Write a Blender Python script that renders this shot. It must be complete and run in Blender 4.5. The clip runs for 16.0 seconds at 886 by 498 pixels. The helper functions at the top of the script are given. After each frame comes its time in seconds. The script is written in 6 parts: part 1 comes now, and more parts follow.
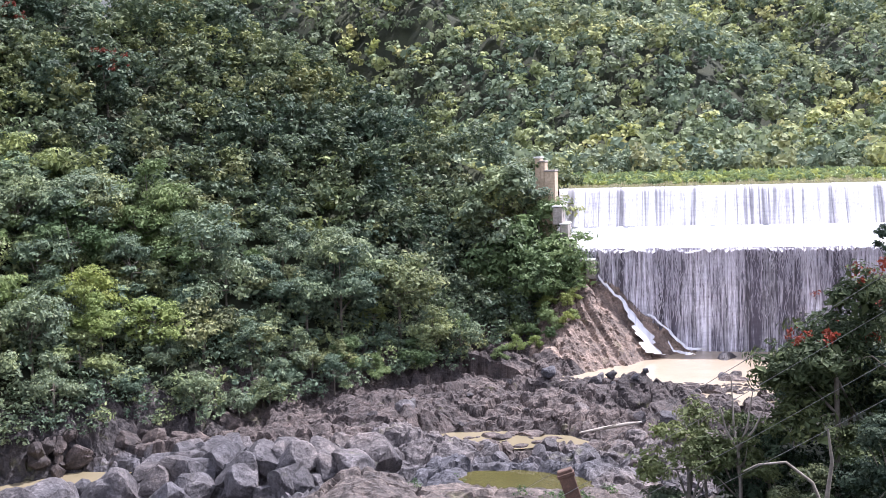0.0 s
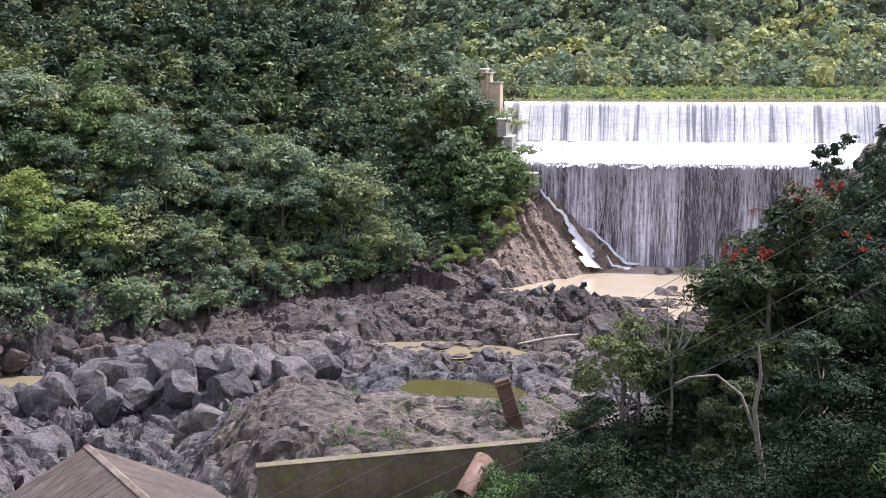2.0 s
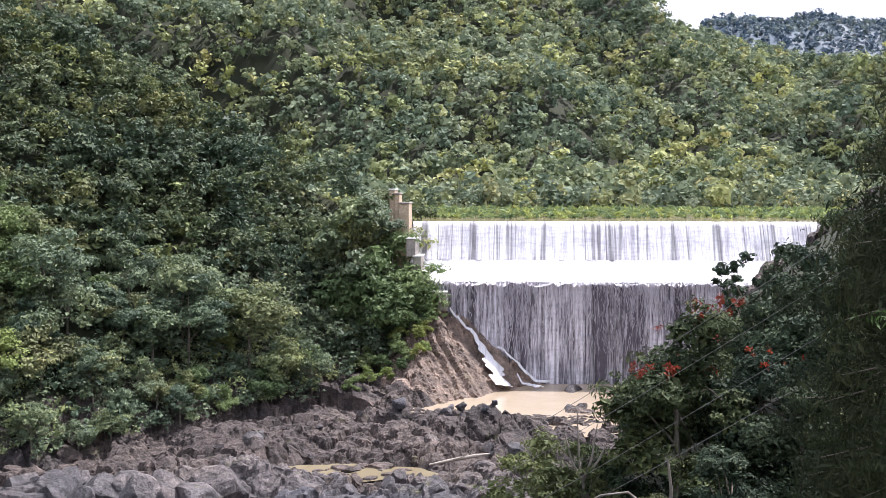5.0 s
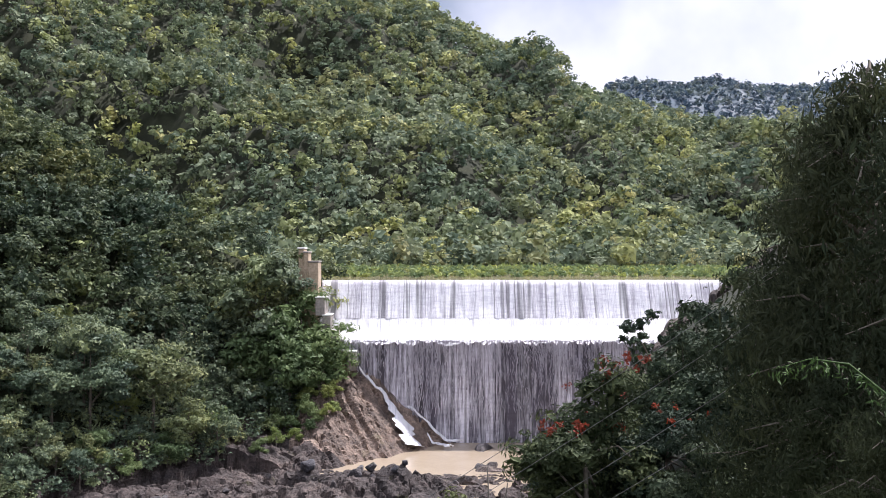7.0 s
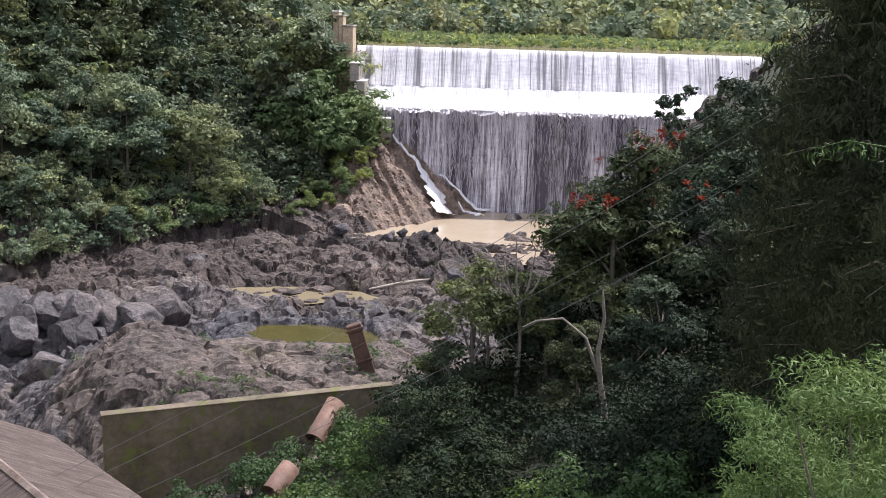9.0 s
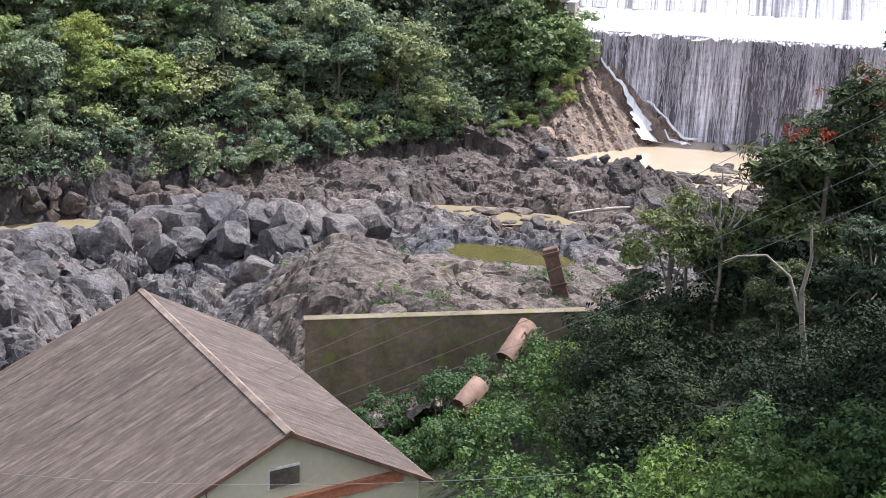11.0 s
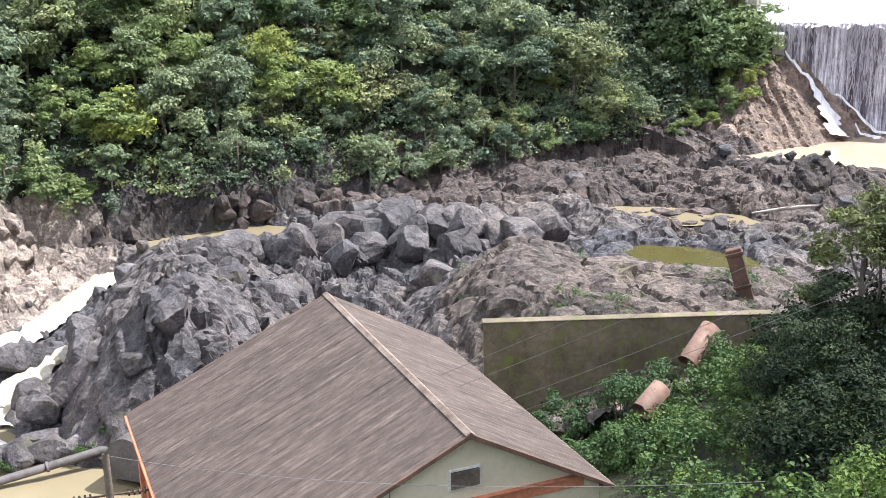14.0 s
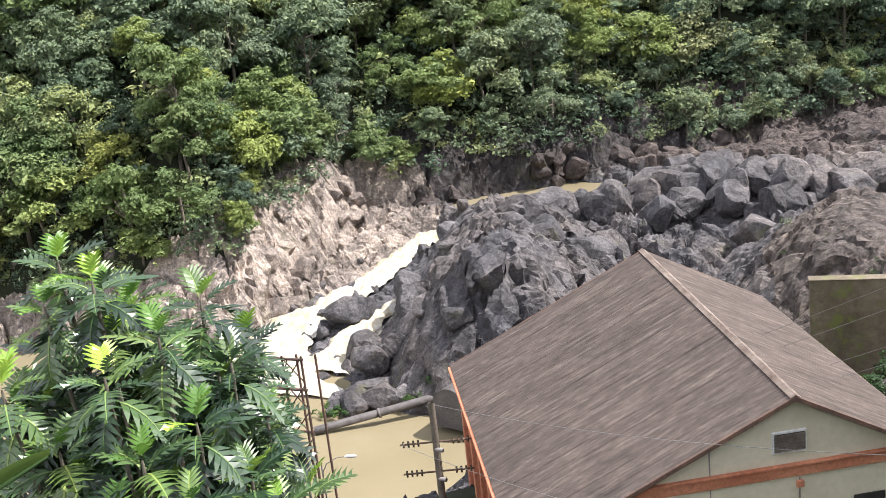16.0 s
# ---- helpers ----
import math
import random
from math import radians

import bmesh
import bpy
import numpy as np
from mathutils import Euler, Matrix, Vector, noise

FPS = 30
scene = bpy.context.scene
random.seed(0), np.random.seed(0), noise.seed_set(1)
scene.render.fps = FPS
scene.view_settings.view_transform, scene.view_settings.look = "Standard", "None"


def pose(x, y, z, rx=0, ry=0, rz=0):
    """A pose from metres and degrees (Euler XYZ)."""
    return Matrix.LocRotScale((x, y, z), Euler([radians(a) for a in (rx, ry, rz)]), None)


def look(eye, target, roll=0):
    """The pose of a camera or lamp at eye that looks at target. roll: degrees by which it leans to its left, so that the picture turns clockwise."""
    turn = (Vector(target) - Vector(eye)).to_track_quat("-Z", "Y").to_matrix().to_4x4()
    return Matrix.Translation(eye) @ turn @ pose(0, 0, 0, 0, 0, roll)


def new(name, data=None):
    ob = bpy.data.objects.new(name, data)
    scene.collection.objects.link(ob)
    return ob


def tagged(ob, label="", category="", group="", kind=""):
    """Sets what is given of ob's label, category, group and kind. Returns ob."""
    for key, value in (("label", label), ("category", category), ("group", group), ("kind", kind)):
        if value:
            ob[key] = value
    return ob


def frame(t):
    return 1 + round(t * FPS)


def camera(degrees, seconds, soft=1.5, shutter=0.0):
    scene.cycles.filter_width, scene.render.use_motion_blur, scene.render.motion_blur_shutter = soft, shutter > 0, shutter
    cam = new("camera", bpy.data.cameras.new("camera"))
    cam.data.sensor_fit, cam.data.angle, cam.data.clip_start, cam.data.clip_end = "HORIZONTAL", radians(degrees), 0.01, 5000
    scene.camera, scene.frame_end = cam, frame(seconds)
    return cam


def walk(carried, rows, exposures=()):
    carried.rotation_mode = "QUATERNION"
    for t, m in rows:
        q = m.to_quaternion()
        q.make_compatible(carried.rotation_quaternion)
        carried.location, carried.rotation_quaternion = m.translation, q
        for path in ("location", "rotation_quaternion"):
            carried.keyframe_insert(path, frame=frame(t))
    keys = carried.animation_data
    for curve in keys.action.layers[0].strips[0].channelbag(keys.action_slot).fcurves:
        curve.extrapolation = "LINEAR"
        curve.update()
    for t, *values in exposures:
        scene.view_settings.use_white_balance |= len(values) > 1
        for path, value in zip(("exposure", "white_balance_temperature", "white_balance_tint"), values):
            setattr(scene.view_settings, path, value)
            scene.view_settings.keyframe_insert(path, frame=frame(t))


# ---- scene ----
cam = camera(43.75, 16.0, soft=0.8)
EYE = Vector((0.0, 0.0, 40.0))


def aim(az, el, roll):
    a, e = radians(az), radians(el)
    return look(EYE, EYE + Vector((math.sin(a) * math.cos(e), math.cos(a) * math.cos(e), math.sin(e))), roll)


# seconds, bearing, elevation, roll
TURNS = [
    (0, -12.33, -4.55, -1.64), (0.5, -9.99, -2.82, -0.94), (1, -9.14, -1.79, -1.59), (1.5, -9.12, -5.62, -0.10),
    (2, -9.40, -9.21, -0.10), (2.5, -9.96, -10.86, 0.95), (3, -10.16, -10.81, 0.93), (3.5, -8.57, -8.31, 0.66),
    (4, -7.39, -6.35, 1.12), (4.2, -6.91, -5.54, 0.53), (6.3, -2.38, -0.73, 0.79), (6.5, -2.19, -0.44, 0.46),
    (7, -0.00, 0.00, -0.02), (7.5, 2.27, -3.61, 0.07), (8, 3.03, -7.23, 1.31), (8.5, 0.77, -10.18, 2.05),
    (9, -1.56, -11.95, 1.64), (9.5, -3.97, -12.53, 2.28), (10, -5.25, -13.61, 2.38), (10.2, -6.84, -14.56, 2.60),
    (12.3, -16.24, -16.61, 0.27), (12.5, -16.75, -16.29, 0.11), (13, -17.55, -15.44, -0.50), (13.5, -18.42, -14.58, -0.40),
    (14, -21.59, -16.25, -0.98), (14.5, -24.98, -17.50, -1.79), (15, -29.28, -17.96, -1.83), (15.5, -33.94, -18.14, -4.11),
    (16, -38.71, -17.44, -6.44),
]
# seconds, stops, kelvin, tint
EXPOSURES = [(0, 1.0, 5700, 24), (2, 0.62, 5850, 21), (3, 0.58, 5900, 20), (4, 0.72, 5950, 20), (6.4, 0.5, 5980, 21), (7, 0.38, 6000, 21), (9, 0.4, 6100, 20), (12.5, 1.1, 5850, 14), (14, 1.1, 6000, 14), (16, 0.85, 6200, 14)]
walk(cam, [(t, aim(a, e, r)) for t, a, e, r in TURNS], EXPOSURES)

# ---- sky and sun ----
SUN_AZ, SUN_EL = 52.0, 57.0
world = bpy.data.worlds.new("sky")
scene.world = world
world.use_nodes = True
wn, wl = world.node_tree.nodes, world.node_tree.links
bg = wn["Background"]
sky = wn.new("ShaderNodeTexSky")
sky.sky_type, sky.sun_disc = "NISHITA", False
sky.sun_elevation, sky.sun_rotation = radians(SUN_EL), radians(SUN_AZ)
sky.dust_density = 2.0
coord, cloud, ramp, mixc = wn.new("ShaderNodeTexCoord"), wn.new("ShaderNodeTexNoise"), wn.new("ShaderNodeValToRGB"), wn.new("ShaderNodeMix")
cloud.inputs["Scale"].default_value, cloud.inputs["Detail"].default_value = 2.6, 6.0
ramp.color_ramp.elements[0].position, ramp.color_ramp.elements[1].position = 0.30, 0.52
mixc.data_type = "RGBA"
mixc.inputs["B"].default_value = (14.0, 14.3, 15.0, 1)
wl.new(coord.outputs["Generated"], cloud.inputs["Vector"])
wl.new(cloud.outputs["Fac"], ramp.inputs["Fac"])
wl.new(ramp.outputs["Color"], mixc.inputs["Factor"])
wl.new(sky.outputs["Color"], mixc.inputs["A"])
wl.new(mixc.outputs["Result"], bg.inputs["Color"])
bg.inputs["Strength"].default_value = 0.062

sun = new("sun", bpy.data.lights.new("sun", "SUN"))
sun.data.energy, sun.data.angle, sun.data.color = 5.0, radians(0.6), (1.0, 0.95, 0.86)
sa, se = radians(SUN_AZ), radians(SUN_EL)
sun.matrix_world = look(Vector((0, 0, 300)), Vector((0, 0, 300)) - Vector((math.sin(sa) * math.cos(se), math.cos(sa) * math.cos(se), math.sin(se))))

# ---- materials ----


def material(name):
    m = bpy.data.materials.new(name)
    m.use_nodes = True
    nodes, links = m.node_tree.nodes, m.node_tree.links
    return m, nodes, links, nodes["Principled BSDF"]


def noise_node(nodes, links, scale, detail=4.0, rough=0.6, stretch=None, space="Object"):
    tc = nodes.new("ShaderNodeTexCoord")
    n = nodes.new("ShaderNodeTexNoise")
    n.inputs["Scale"].default_value, n.inputs["Detail"].default_value, n.inputs["Roughness"].default_value = scale, detail, rough
    if stretch:
        mp = nodes.new("ShaderNodeMapping")
        mp.inputs["Scale"].default_value = stretch
        links.new(tc.outputs[space], mp.inputs["Vector"])
        links.new(mp.outputs["Vector"], n.inputs["Vector"])
    else:
        links.new(tc.outputs[space], n.inputs["Vector"])
    return n


def ramp_node(nodes, links, source, stops):
    r = nodes.new("ShaderNodeValToRGB")
    while len(r.color_ramp.elements) < len(stops):
        r.color_ramp.elements.new(0.5)
    for e, (p, c) in zip(r.color_ramp.elements, stops):
        e.position, e.color = p, (*c, 1)
    links.new(source, r.inputs["Fac"])
    return r


def mix_node(nodes, links, fac, a, b, blend="MIX"):
    m = nodes.new("ShaderNodeMix")
    m.data_type, m.blend_type = "RGBA", blend
    for value, socket in ((fac, m.inputs["Factor"]), (a, m.inputs["A"]), (b, m.inputs["B"])):
        if isinstance(value, (int, float)):
            socket.default_value = value
        elif isinstance(value, tuple):
            socket.default_value = (*value, 1)
        else:
            links.new(value, socket)
    return m.outputs["Result"]


def bump_node(nodes, links, height, strength, distance, normal=None):
    b = nodes.new("ShaderNodeBump")
    b.inputs["Strength"].default_value, b.inputs["Distance"].default_value = strength, distance
    links.new(height, b.inputs["Height"])
    if normal:
        links.new(normal, b.inputs["Normal"])
    return b.outputs["Normal"]


def surface(name, stops, scale, rough=0.8, fine=8.0, bump=0.3, depth=0.02, metal=0.0, stretch=None, stain=None, worn=(0.62, 1.25)):
    """A weathered surface: colour ramp over broad noise, darkened and lightened by fine grain."""
    m, n, l, bsdf = material(name)
    broad = noise_node(n, l, scale, 5.0, 0.6, stretch)
    grain = noise_node(n, l, scale * fine, 5.0, 0.7, stretch)
    col = ramp_node(n, l, broad.outputs["Fac"], stops).outputs["Color"]
    g = ramp_node(n, l, grain.outputs["Fac"], [(0.25, (worn[0],) * 3), (0.75, (worn[1],) * 3)]).outputs["Color"]
    col = mix_node(n, l, 1.0, col, g, "MULTIPLY")
    if stain:
        s = noise_node(n, l, scale * 2.7, 6.0, 0.7)
        f = ramp_node(n, l, s.outputs["Fac"], [(stain[1], (0, 0, 0)), (stain[1] + 0.12, (1, 1, 1))]).outputs["Color"]
        col = mix_node(n, l, f, col, stain[0])
    l.new(col, bsdf.inputs["Base Color"])
    bsdf.inputs["Roughness"].default_value, bsdf.inputs["Metallic"].default_value = rough, metal
    if bump:
        l.new(bump_node(n, l, grain.outputs["Fac"], bump, depth), bsdf.inputs["Normal"])
    return m


def foliage(name, dark, mid, light, patch=0.12, glow=0.24, rough=0.6, spec=0.25, whole=False):
    """Leaves: each leaf its own tone, patches of trees of other greens, some light let through."""
    m, n, l, bsdf = material(name)
    geo, info = n.new("ShaderNodeNewGeometry"), n.new("ShaderNodeObjectInfo")

    def maths(op, p, q):
        k = n.new("ShaderNodeMath")
        k.operation = op
        for value, socket in ((p, k.inputs[0]), (q, k.inputs[1])):
            if isinstance(value, (int, float)):
                socket.default_value = value
            else:
                l.new(value, socket)
        return k.outputs["Value"]

    def given(label):
        k = n.new("ShaderNodeAttribute")
        k.attribute_name = label
        return k.outputs["Fac"]
    if whole:
        fac = info.outputs["Random"]
    else:
        fac = maths("ADD", maths("MULTIPLY", geo.outputs["Random Per Island"], 0.45), maths("MULTIPLY", given("tuft"), 0.55))
    tone = ramp_node(n, l, fac, [(0.0, dark), (0.5, mid), (1.0, light)]).outputs["Color"]
    pn = n.new("ShaderNodeTexNoise")
    pn.inputs["Scale"].default_value, pn.inputs["Detail"].default_value = patch, 3.0
    l.new(geo.outputs["Position"], pn.inputs["Vector"])
    shift = ramp_node(n, l, pn.outputs["Fac"], [(0.28, (0.66, 0.75, 0.80)), (0.5, (1, 1, 1)), (0.72, (1.28, 1.24, 1.0))]).outputs["Color"]
    each = maths("FRACT", maths("ADD", info.outputs["Random"], given("species")), 0.0)
    own = ramp_node(n, l, each, [(0.0, (0.55, 0.64, 0.68)), (0.3, (0.84, 0.90, 0.92)), (0.6, (1.0, 1.0, 1.0)), (0.85, (1.38, 1.30, 0.92)), (1.0, (1.30, 1.12, 0.92))]).outputs["Color"]
    col = mix_node(n, l, 1.0, mix_node(n, l, 1.0, tone, shift, "MULTIPLY"), own, "MULTIPLY")
    l.new(col, bsdf.inputs["Base Color"])
    bsdf.inputs["Roughness"].default_value = rough
    bsdf.inputs["Specular IOR Level"].default_value = spec
    tr, mx = n.new("ShaderNodeBsdfTranslucent"), n.new("ShaderNodeMixShader")
    l.new(col, tr.inputs["Color"])
    mx.inputs["Fac"].default_value = glow
    l.new(bsdf.outputs["BSDF"], mx.inputs[1])
    l.new(tr.outputs["BSDF"], mx.inputs[2])
    l.new(mx.outputs["Shader"], n["Material Output"].inputs["Surface"])
    return m


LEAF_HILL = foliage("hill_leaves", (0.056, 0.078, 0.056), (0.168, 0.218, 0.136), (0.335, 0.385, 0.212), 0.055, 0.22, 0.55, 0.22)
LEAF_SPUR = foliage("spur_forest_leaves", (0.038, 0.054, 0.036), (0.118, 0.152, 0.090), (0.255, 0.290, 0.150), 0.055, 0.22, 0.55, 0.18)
# brighter greens for variety; on the abutment trees they paint in the sunlight
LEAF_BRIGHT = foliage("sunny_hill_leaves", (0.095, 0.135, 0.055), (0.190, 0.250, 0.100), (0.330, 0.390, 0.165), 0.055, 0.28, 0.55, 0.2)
# paler than real leaves: haze over the far hill is mixed into the green
LEAF_FAR = foliage("hazed_far_leaves", (0.085, 0.106, 0.074), (0.255, 0.298, 0.190), (0.470, 0.515, 0.320), 0.012, 0.24, 0.65, 0.12)
# the blue is distance haze, painted as leaf colour
LEAF_FAROFF = foliage("hazed_mountain_leaves", (0.105, 0.145, 0.185), (0.135, 0.18, 0.225), (0.175, 0.225, 0.27), 0.008)
LEAF_TULIP = foliage("tulip_tree_leaves", (0.022, 0.034, 0.024), (0.050, 0.072, 0.046), (0.135, 0.168, 0.100), 0.1, 0.12, 0.6, 0.12)
LEAF_PINE = foliage("needle_leaves", (0.044, 0.055, 0.030), (0.076, 0.090, 0.047), (0.140, 0.155, 0.078), 0.25, 0.2, 0.65, 0.1)
LEAF_YELLOW = foliage("pale_leaves", (0.085, 0.105, 0.036), (0.150, 0.168, 0.062), (0.24, 0.25, 0.10), 0.2)
LEAF_VINE = foliage("vine_leaves", (0.030, 0.058, 0.018), (0.066, 0.118, 0.036), (0.125, 0.195, 0.066), 0.12)
LEAF_BAMBOO = foliage("bamboo_leaves", (0.075, 0.13, 0.035), (0.13, 0.205, 0.06), (0.21, 0.29, 0.095), 0.5)
LEAF_BREAD = foliage("breadfruit_leaves", (0.030, 0.058, 0.030), (0.062, 0.112, 0.048), (0.115, 0.195, 0.068), 0.5, 0.18, 0.30, 0.9, True)
LEAF_YOUNG = foliage("young_breadfruit_leaves", (0.14, 0.27, 0.05), (0.22, 0.39, 0.065), (0.30, 0.48, 0.09), 0.5, 0.35, 0.35, 0.5, True)
LEAF_RIB = foliage("leaf_ribs", (0.15, 0.22, 0.075), (0.20, 0.28, 0.10), (0.26, 0.34, 0.13), 0.5, 0.1, 0.4, 0.4, True)
# the trees' shade over the near slope is put into these two leaf colours
LEAF_SHADE = foliage("shaded_shrub_leaves", (0.006, 0.012, 0.007), (0.012, 0.021, 0.011), (0.034, 0.054, 0.026), 0.14, 0.12, 0.65, 0.1)
LEAF_CREEPER_SHADE = foliage("shaded_creeper_leaves", (0.010, 0.018, 0.010), (0.021, 0.035, 0.019), (0.052, 0.080, 0.040), 0.2, 0.14, 0.6, 0.15)
LEAF_GRASS = foliage("bank_grass", (0.20, 0.26, 0.11), (0.27, 0.34, 0.15), (0.37, 0.43, 0.21), 0.06)
PETAL = foliage("orange_petals", (0.18, 0.034, 0.020), (0.32, 0.064, 0.032), (0.44, 0.125, 0.060), 0.3)
BARK = surface("bark", [(0.3, (0.10, 0.085, 0.065)), (0.7, (0.24, 0.21, 0.17))], 1.2, 0.9, 6, 0.5, 0.03)
BARK_PALE = surface("pale_bark", [(0.3, (0.16, 0.14, 0.115)), (0.7, (0.30, 0.27, 0.23))], 1.2, 0.9, 6, 0.5, 0.02)
SOIL = surface("forest_soil", [(0.35, (0.016, 0.022, 0.010)), (0.65, (0.036, 0.042, 0.018))], 0.15, 0.95, 12, 0.6, 0.2)


def rock_material(name, stops):
    m, n, l, bsdf = material(name)
    geo = n.new("ShaderNodeNewGeometry")
    info = n.new("ShaderNodeObjectInfo")

    def tex(scale, detail=6.0, rough=0.65):
        t = n.new("ShaderNodeTexNoise")
        t.inputs["Scale"].default_value, t.inputs["Detail"].default_value, t.inputs["Roughness"].default_value = scale, detail, rough
        l.new(geo.outputs["Position"], t.inputs["Vector"])
        return t.outputs["Fac"]
    broad, mid, fine = tex(0.05, 3.0), tex(0.45), tex(3.0, 8.0, 0.75)
    hue = ramp_node(n, l, broad, stops).outputs["Color"]
    tone = ramp_node(n, l, mid, [(0.30, (0.45, 0.45, 0.47)), (0.5, (1.0, 1.0, 1.0)), (0.70, (1.75, 1.72, 1.66))]).outputs["Color"]
    grain = ramp_node(n, l, fine, [(0.32, (0.40, 0.40, 0.40)), (0.5, (0.95, 0.95, 0.95)), (0.68, (1.65, 1.63, 1.60))]).outputs["Color"]
    col = mix_node(n, l, 1.0, mix_node(n, l, 1.0, hue, tone, "MULTIPLY"), grain, "MULTIPLY")
    vein = tex(0.42, 5.0, 0.62)
    seam = ramp_node(n, l, vein, [(0.462, (1, 1, 1)), (0.492, (0.28, 0.27, 0.27)), (0.512, (0.28, 0.27, 0.27)), (0.54, (1, 1, 1))]).outputs["Color"]
    col = mix_node(n, l, 0.35, col, seam, "MULTIPLY")
    grit = ramp_node(n, l, tex(9.0, 4.0, 0.8), [(0.32, (0.6, 0.6, 0.6)), (0.68, (1.35, 1.35, 1.35))]).outputs["Color"]
    col = mix_node(n, l, 1.0, col, grit, "MULTIPLY")
    moss = ramp_node(n, l, tex(0.22, 5.0), [(0.62, (0, 0, 0)), (0.72, (1, 1, 1))]).outputs["Color"]
    col = mix_node(n, l, mix_node(n, l, 1.0, moss, (0.5, 0.5, 0.5), "MULTIPLY"), col, (0.14, 0.14, 0.055))
    own = ramp_node(n, l, info.outputs["Random"], [(0.0, (0.8, 0.8, 0.83)), (1.0, (1.2, 1.2, 1.22))]).outputs["Color"]
    l.new(mix_node(n, l, 1.0, col, own, "MULTIPLY"), bsdf.inputs["Base Color"])
    bsdf.inputs["Roughness"].default_value = 0.75
    layer = n.new("ShaderNodeTexNoise")
    layer.inputs["Scale"].default_value, layer.inputs["Detail"].default_value = 1.0, 6.0
    mp = n.new("ShaderNodeMapping")
    mp.inputs["Rotation"].default_value, mp.inputs["Scale"].default_value = (0.25, 0.3, 0.5), (0.4, 1.3, 0.9)
    l.new(geo.outputs["Position"], mp.inputs["Vector"])
    l.new(mp.outputs["Vector"], layer.inputs["Vector"])
    nrm = bump_node(n, l, layer.outputs["Fac"], 0.7, 0.22)
    wn2, wob = n.new("ShaderNodeTexNoise"), n.new("ShaderNodeVectorMath")
    wn2.inputs["Scale"].default_value = 0.9
    wob.operation = "ADD"
    l.new(geo.outputs["Position"], wn2.inputs["Vector"])
    l.new(geo.outputs["Position"], wob.inputs[0])
    l.new(wn2.outputs["Color"], wob.inputs[1])
    for size, deep in ((0.6, 0.16), (1.9, 0.07)):
        chunk = n.new("ShaderNodeTexVoronoi")
        chunk.inputs["Scale"].default_value = size
        l.new(wob.outputs["Vector"], chunk.inputs["Vector"])
        nrm = bump_node(n, l, chunk.outputs["Distance"], 0.75, -deep, nrm)
    crag = n.new("ShaderNodeTexNoise")
    crag.noise_type = "RIDGED_MULTIFRACTAL"
    crag.inputs["Scale"].default_value, crag.inputs["Detail"].default_value = 0.9, 7.0
    l.new(wob.outputs["Vector"], crag.inputs["Vector"])
    nrm = bump_node(n, l, crag.outputs["Fac"], 0.9, 0.30, nrm)
    nrm = bump_node(n, l, mid, 0.7, 0.3, nrm)
    l.new(bump_node(n, l, fine, 0.9, 0.18, bump_node(n, l, seam, 0.4, 0.12, nrm)), bsdf.inputs["Normal"])
    return m


ROCK = rock_material("river_rock", [(0.36, (0.070, 0.069, 0.077)), (0.5, (0.096, 0.089, 0.091)), (0.66, (0.138, 0.116, 0.104))])
ROCK_BROWN = rock_material("brown_slab_rock", [(0.36, (0.078, 0.064, 0.056)), (0.5, (0.106, 0.086, 0.073)), (0.66, (0.152, 0.121, 0.099))])
ROCK_PALE = rock_material("bleached_rock", [(0.36, (0.20, 0.170, 0.148)), (0.5, (0.262, 0.220, 0.185)), (0.66, (0.35, 0.292, 0.245))])
# dark stained rock, with the overhanging trees' shade put into its colour
ROCK_CLIFF_SHADE = rock_material("shaded_cliff_rock", [(0.36, (0.034, 0.030, 0.030)), (0.5, (0.046, 0.039, 0.038)), (0.66, (0.070, 0.057, 0.052))])
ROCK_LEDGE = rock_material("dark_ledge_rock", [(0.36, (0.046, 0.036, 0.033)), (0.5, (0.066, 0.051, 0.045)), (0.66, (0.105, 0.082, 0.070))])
ROCK_TAN = rock_material("tan_slope_rock", [(0.36, (0.165, 0.122, 0.094)), (0.5, (0.215, 0.160, 0.124)), (0.66, (0.28, 0.212, 0.165))])
CONCRETE = surface("old_concrete", [(0.3, (0.24, 0.22, 0.20)), (0.7, (0.42, 0.38, 0.34))], 0.3, 0.85, 8, 0.3, 0.05, stain=((0.13, 0.11, 0.09), 0.55))
MOSSY = surface("mossy_concrete", [(0.35, (0.10, 0.085, 0.055)), (0.65, (0.20, 0.165, 0.12))], 0.35, 0.9, 7, 0.4, 0.05, stain=((0.13, 0.145, 0.04), 0.52))
STONE_TAN = surface("tan_masonry", [(0.3, (0.40, 0.30, 0.20)), (0.7, (0.62, 0.50, 0.37))], 0.5, 0.85, 5, 0.4, 0.05)
RUST_PIPE = surface("rusty_pipe", [(0.35, (0.115, 0.066, 0.050)), (0.7, (0.26, 0.165, 0.125))], 0.6, 0.75, 6, 0.2, 0.02, stain=((0.11, 0.05, 0.03), 0.55))
PIPE_GREY = surface("dull_grey_pipe", [(0.35, (0.075, 0.068, 0.068)), (0.7, (0.145, 0.130, 0.125))], 0.8, 0.7, 6, 0.2, 0.02, stain=((0.06, 0.045, 0.04), 0.55))
RUST = surface("rusty_steel", [(0.35, (0.075, 0.045, 0.035)), (0.7, (0.17, 0.10, 0.07))], 1.0, 0.8, 6, 0.3, 0.02)
STEEL = surface("grey_steel", [(0.35, (0.20, 0.18, 0.17)), (0.7, (0.36, 0.33, 0.31))], 1.0, 0.6, 6, 0.2, 0.01)
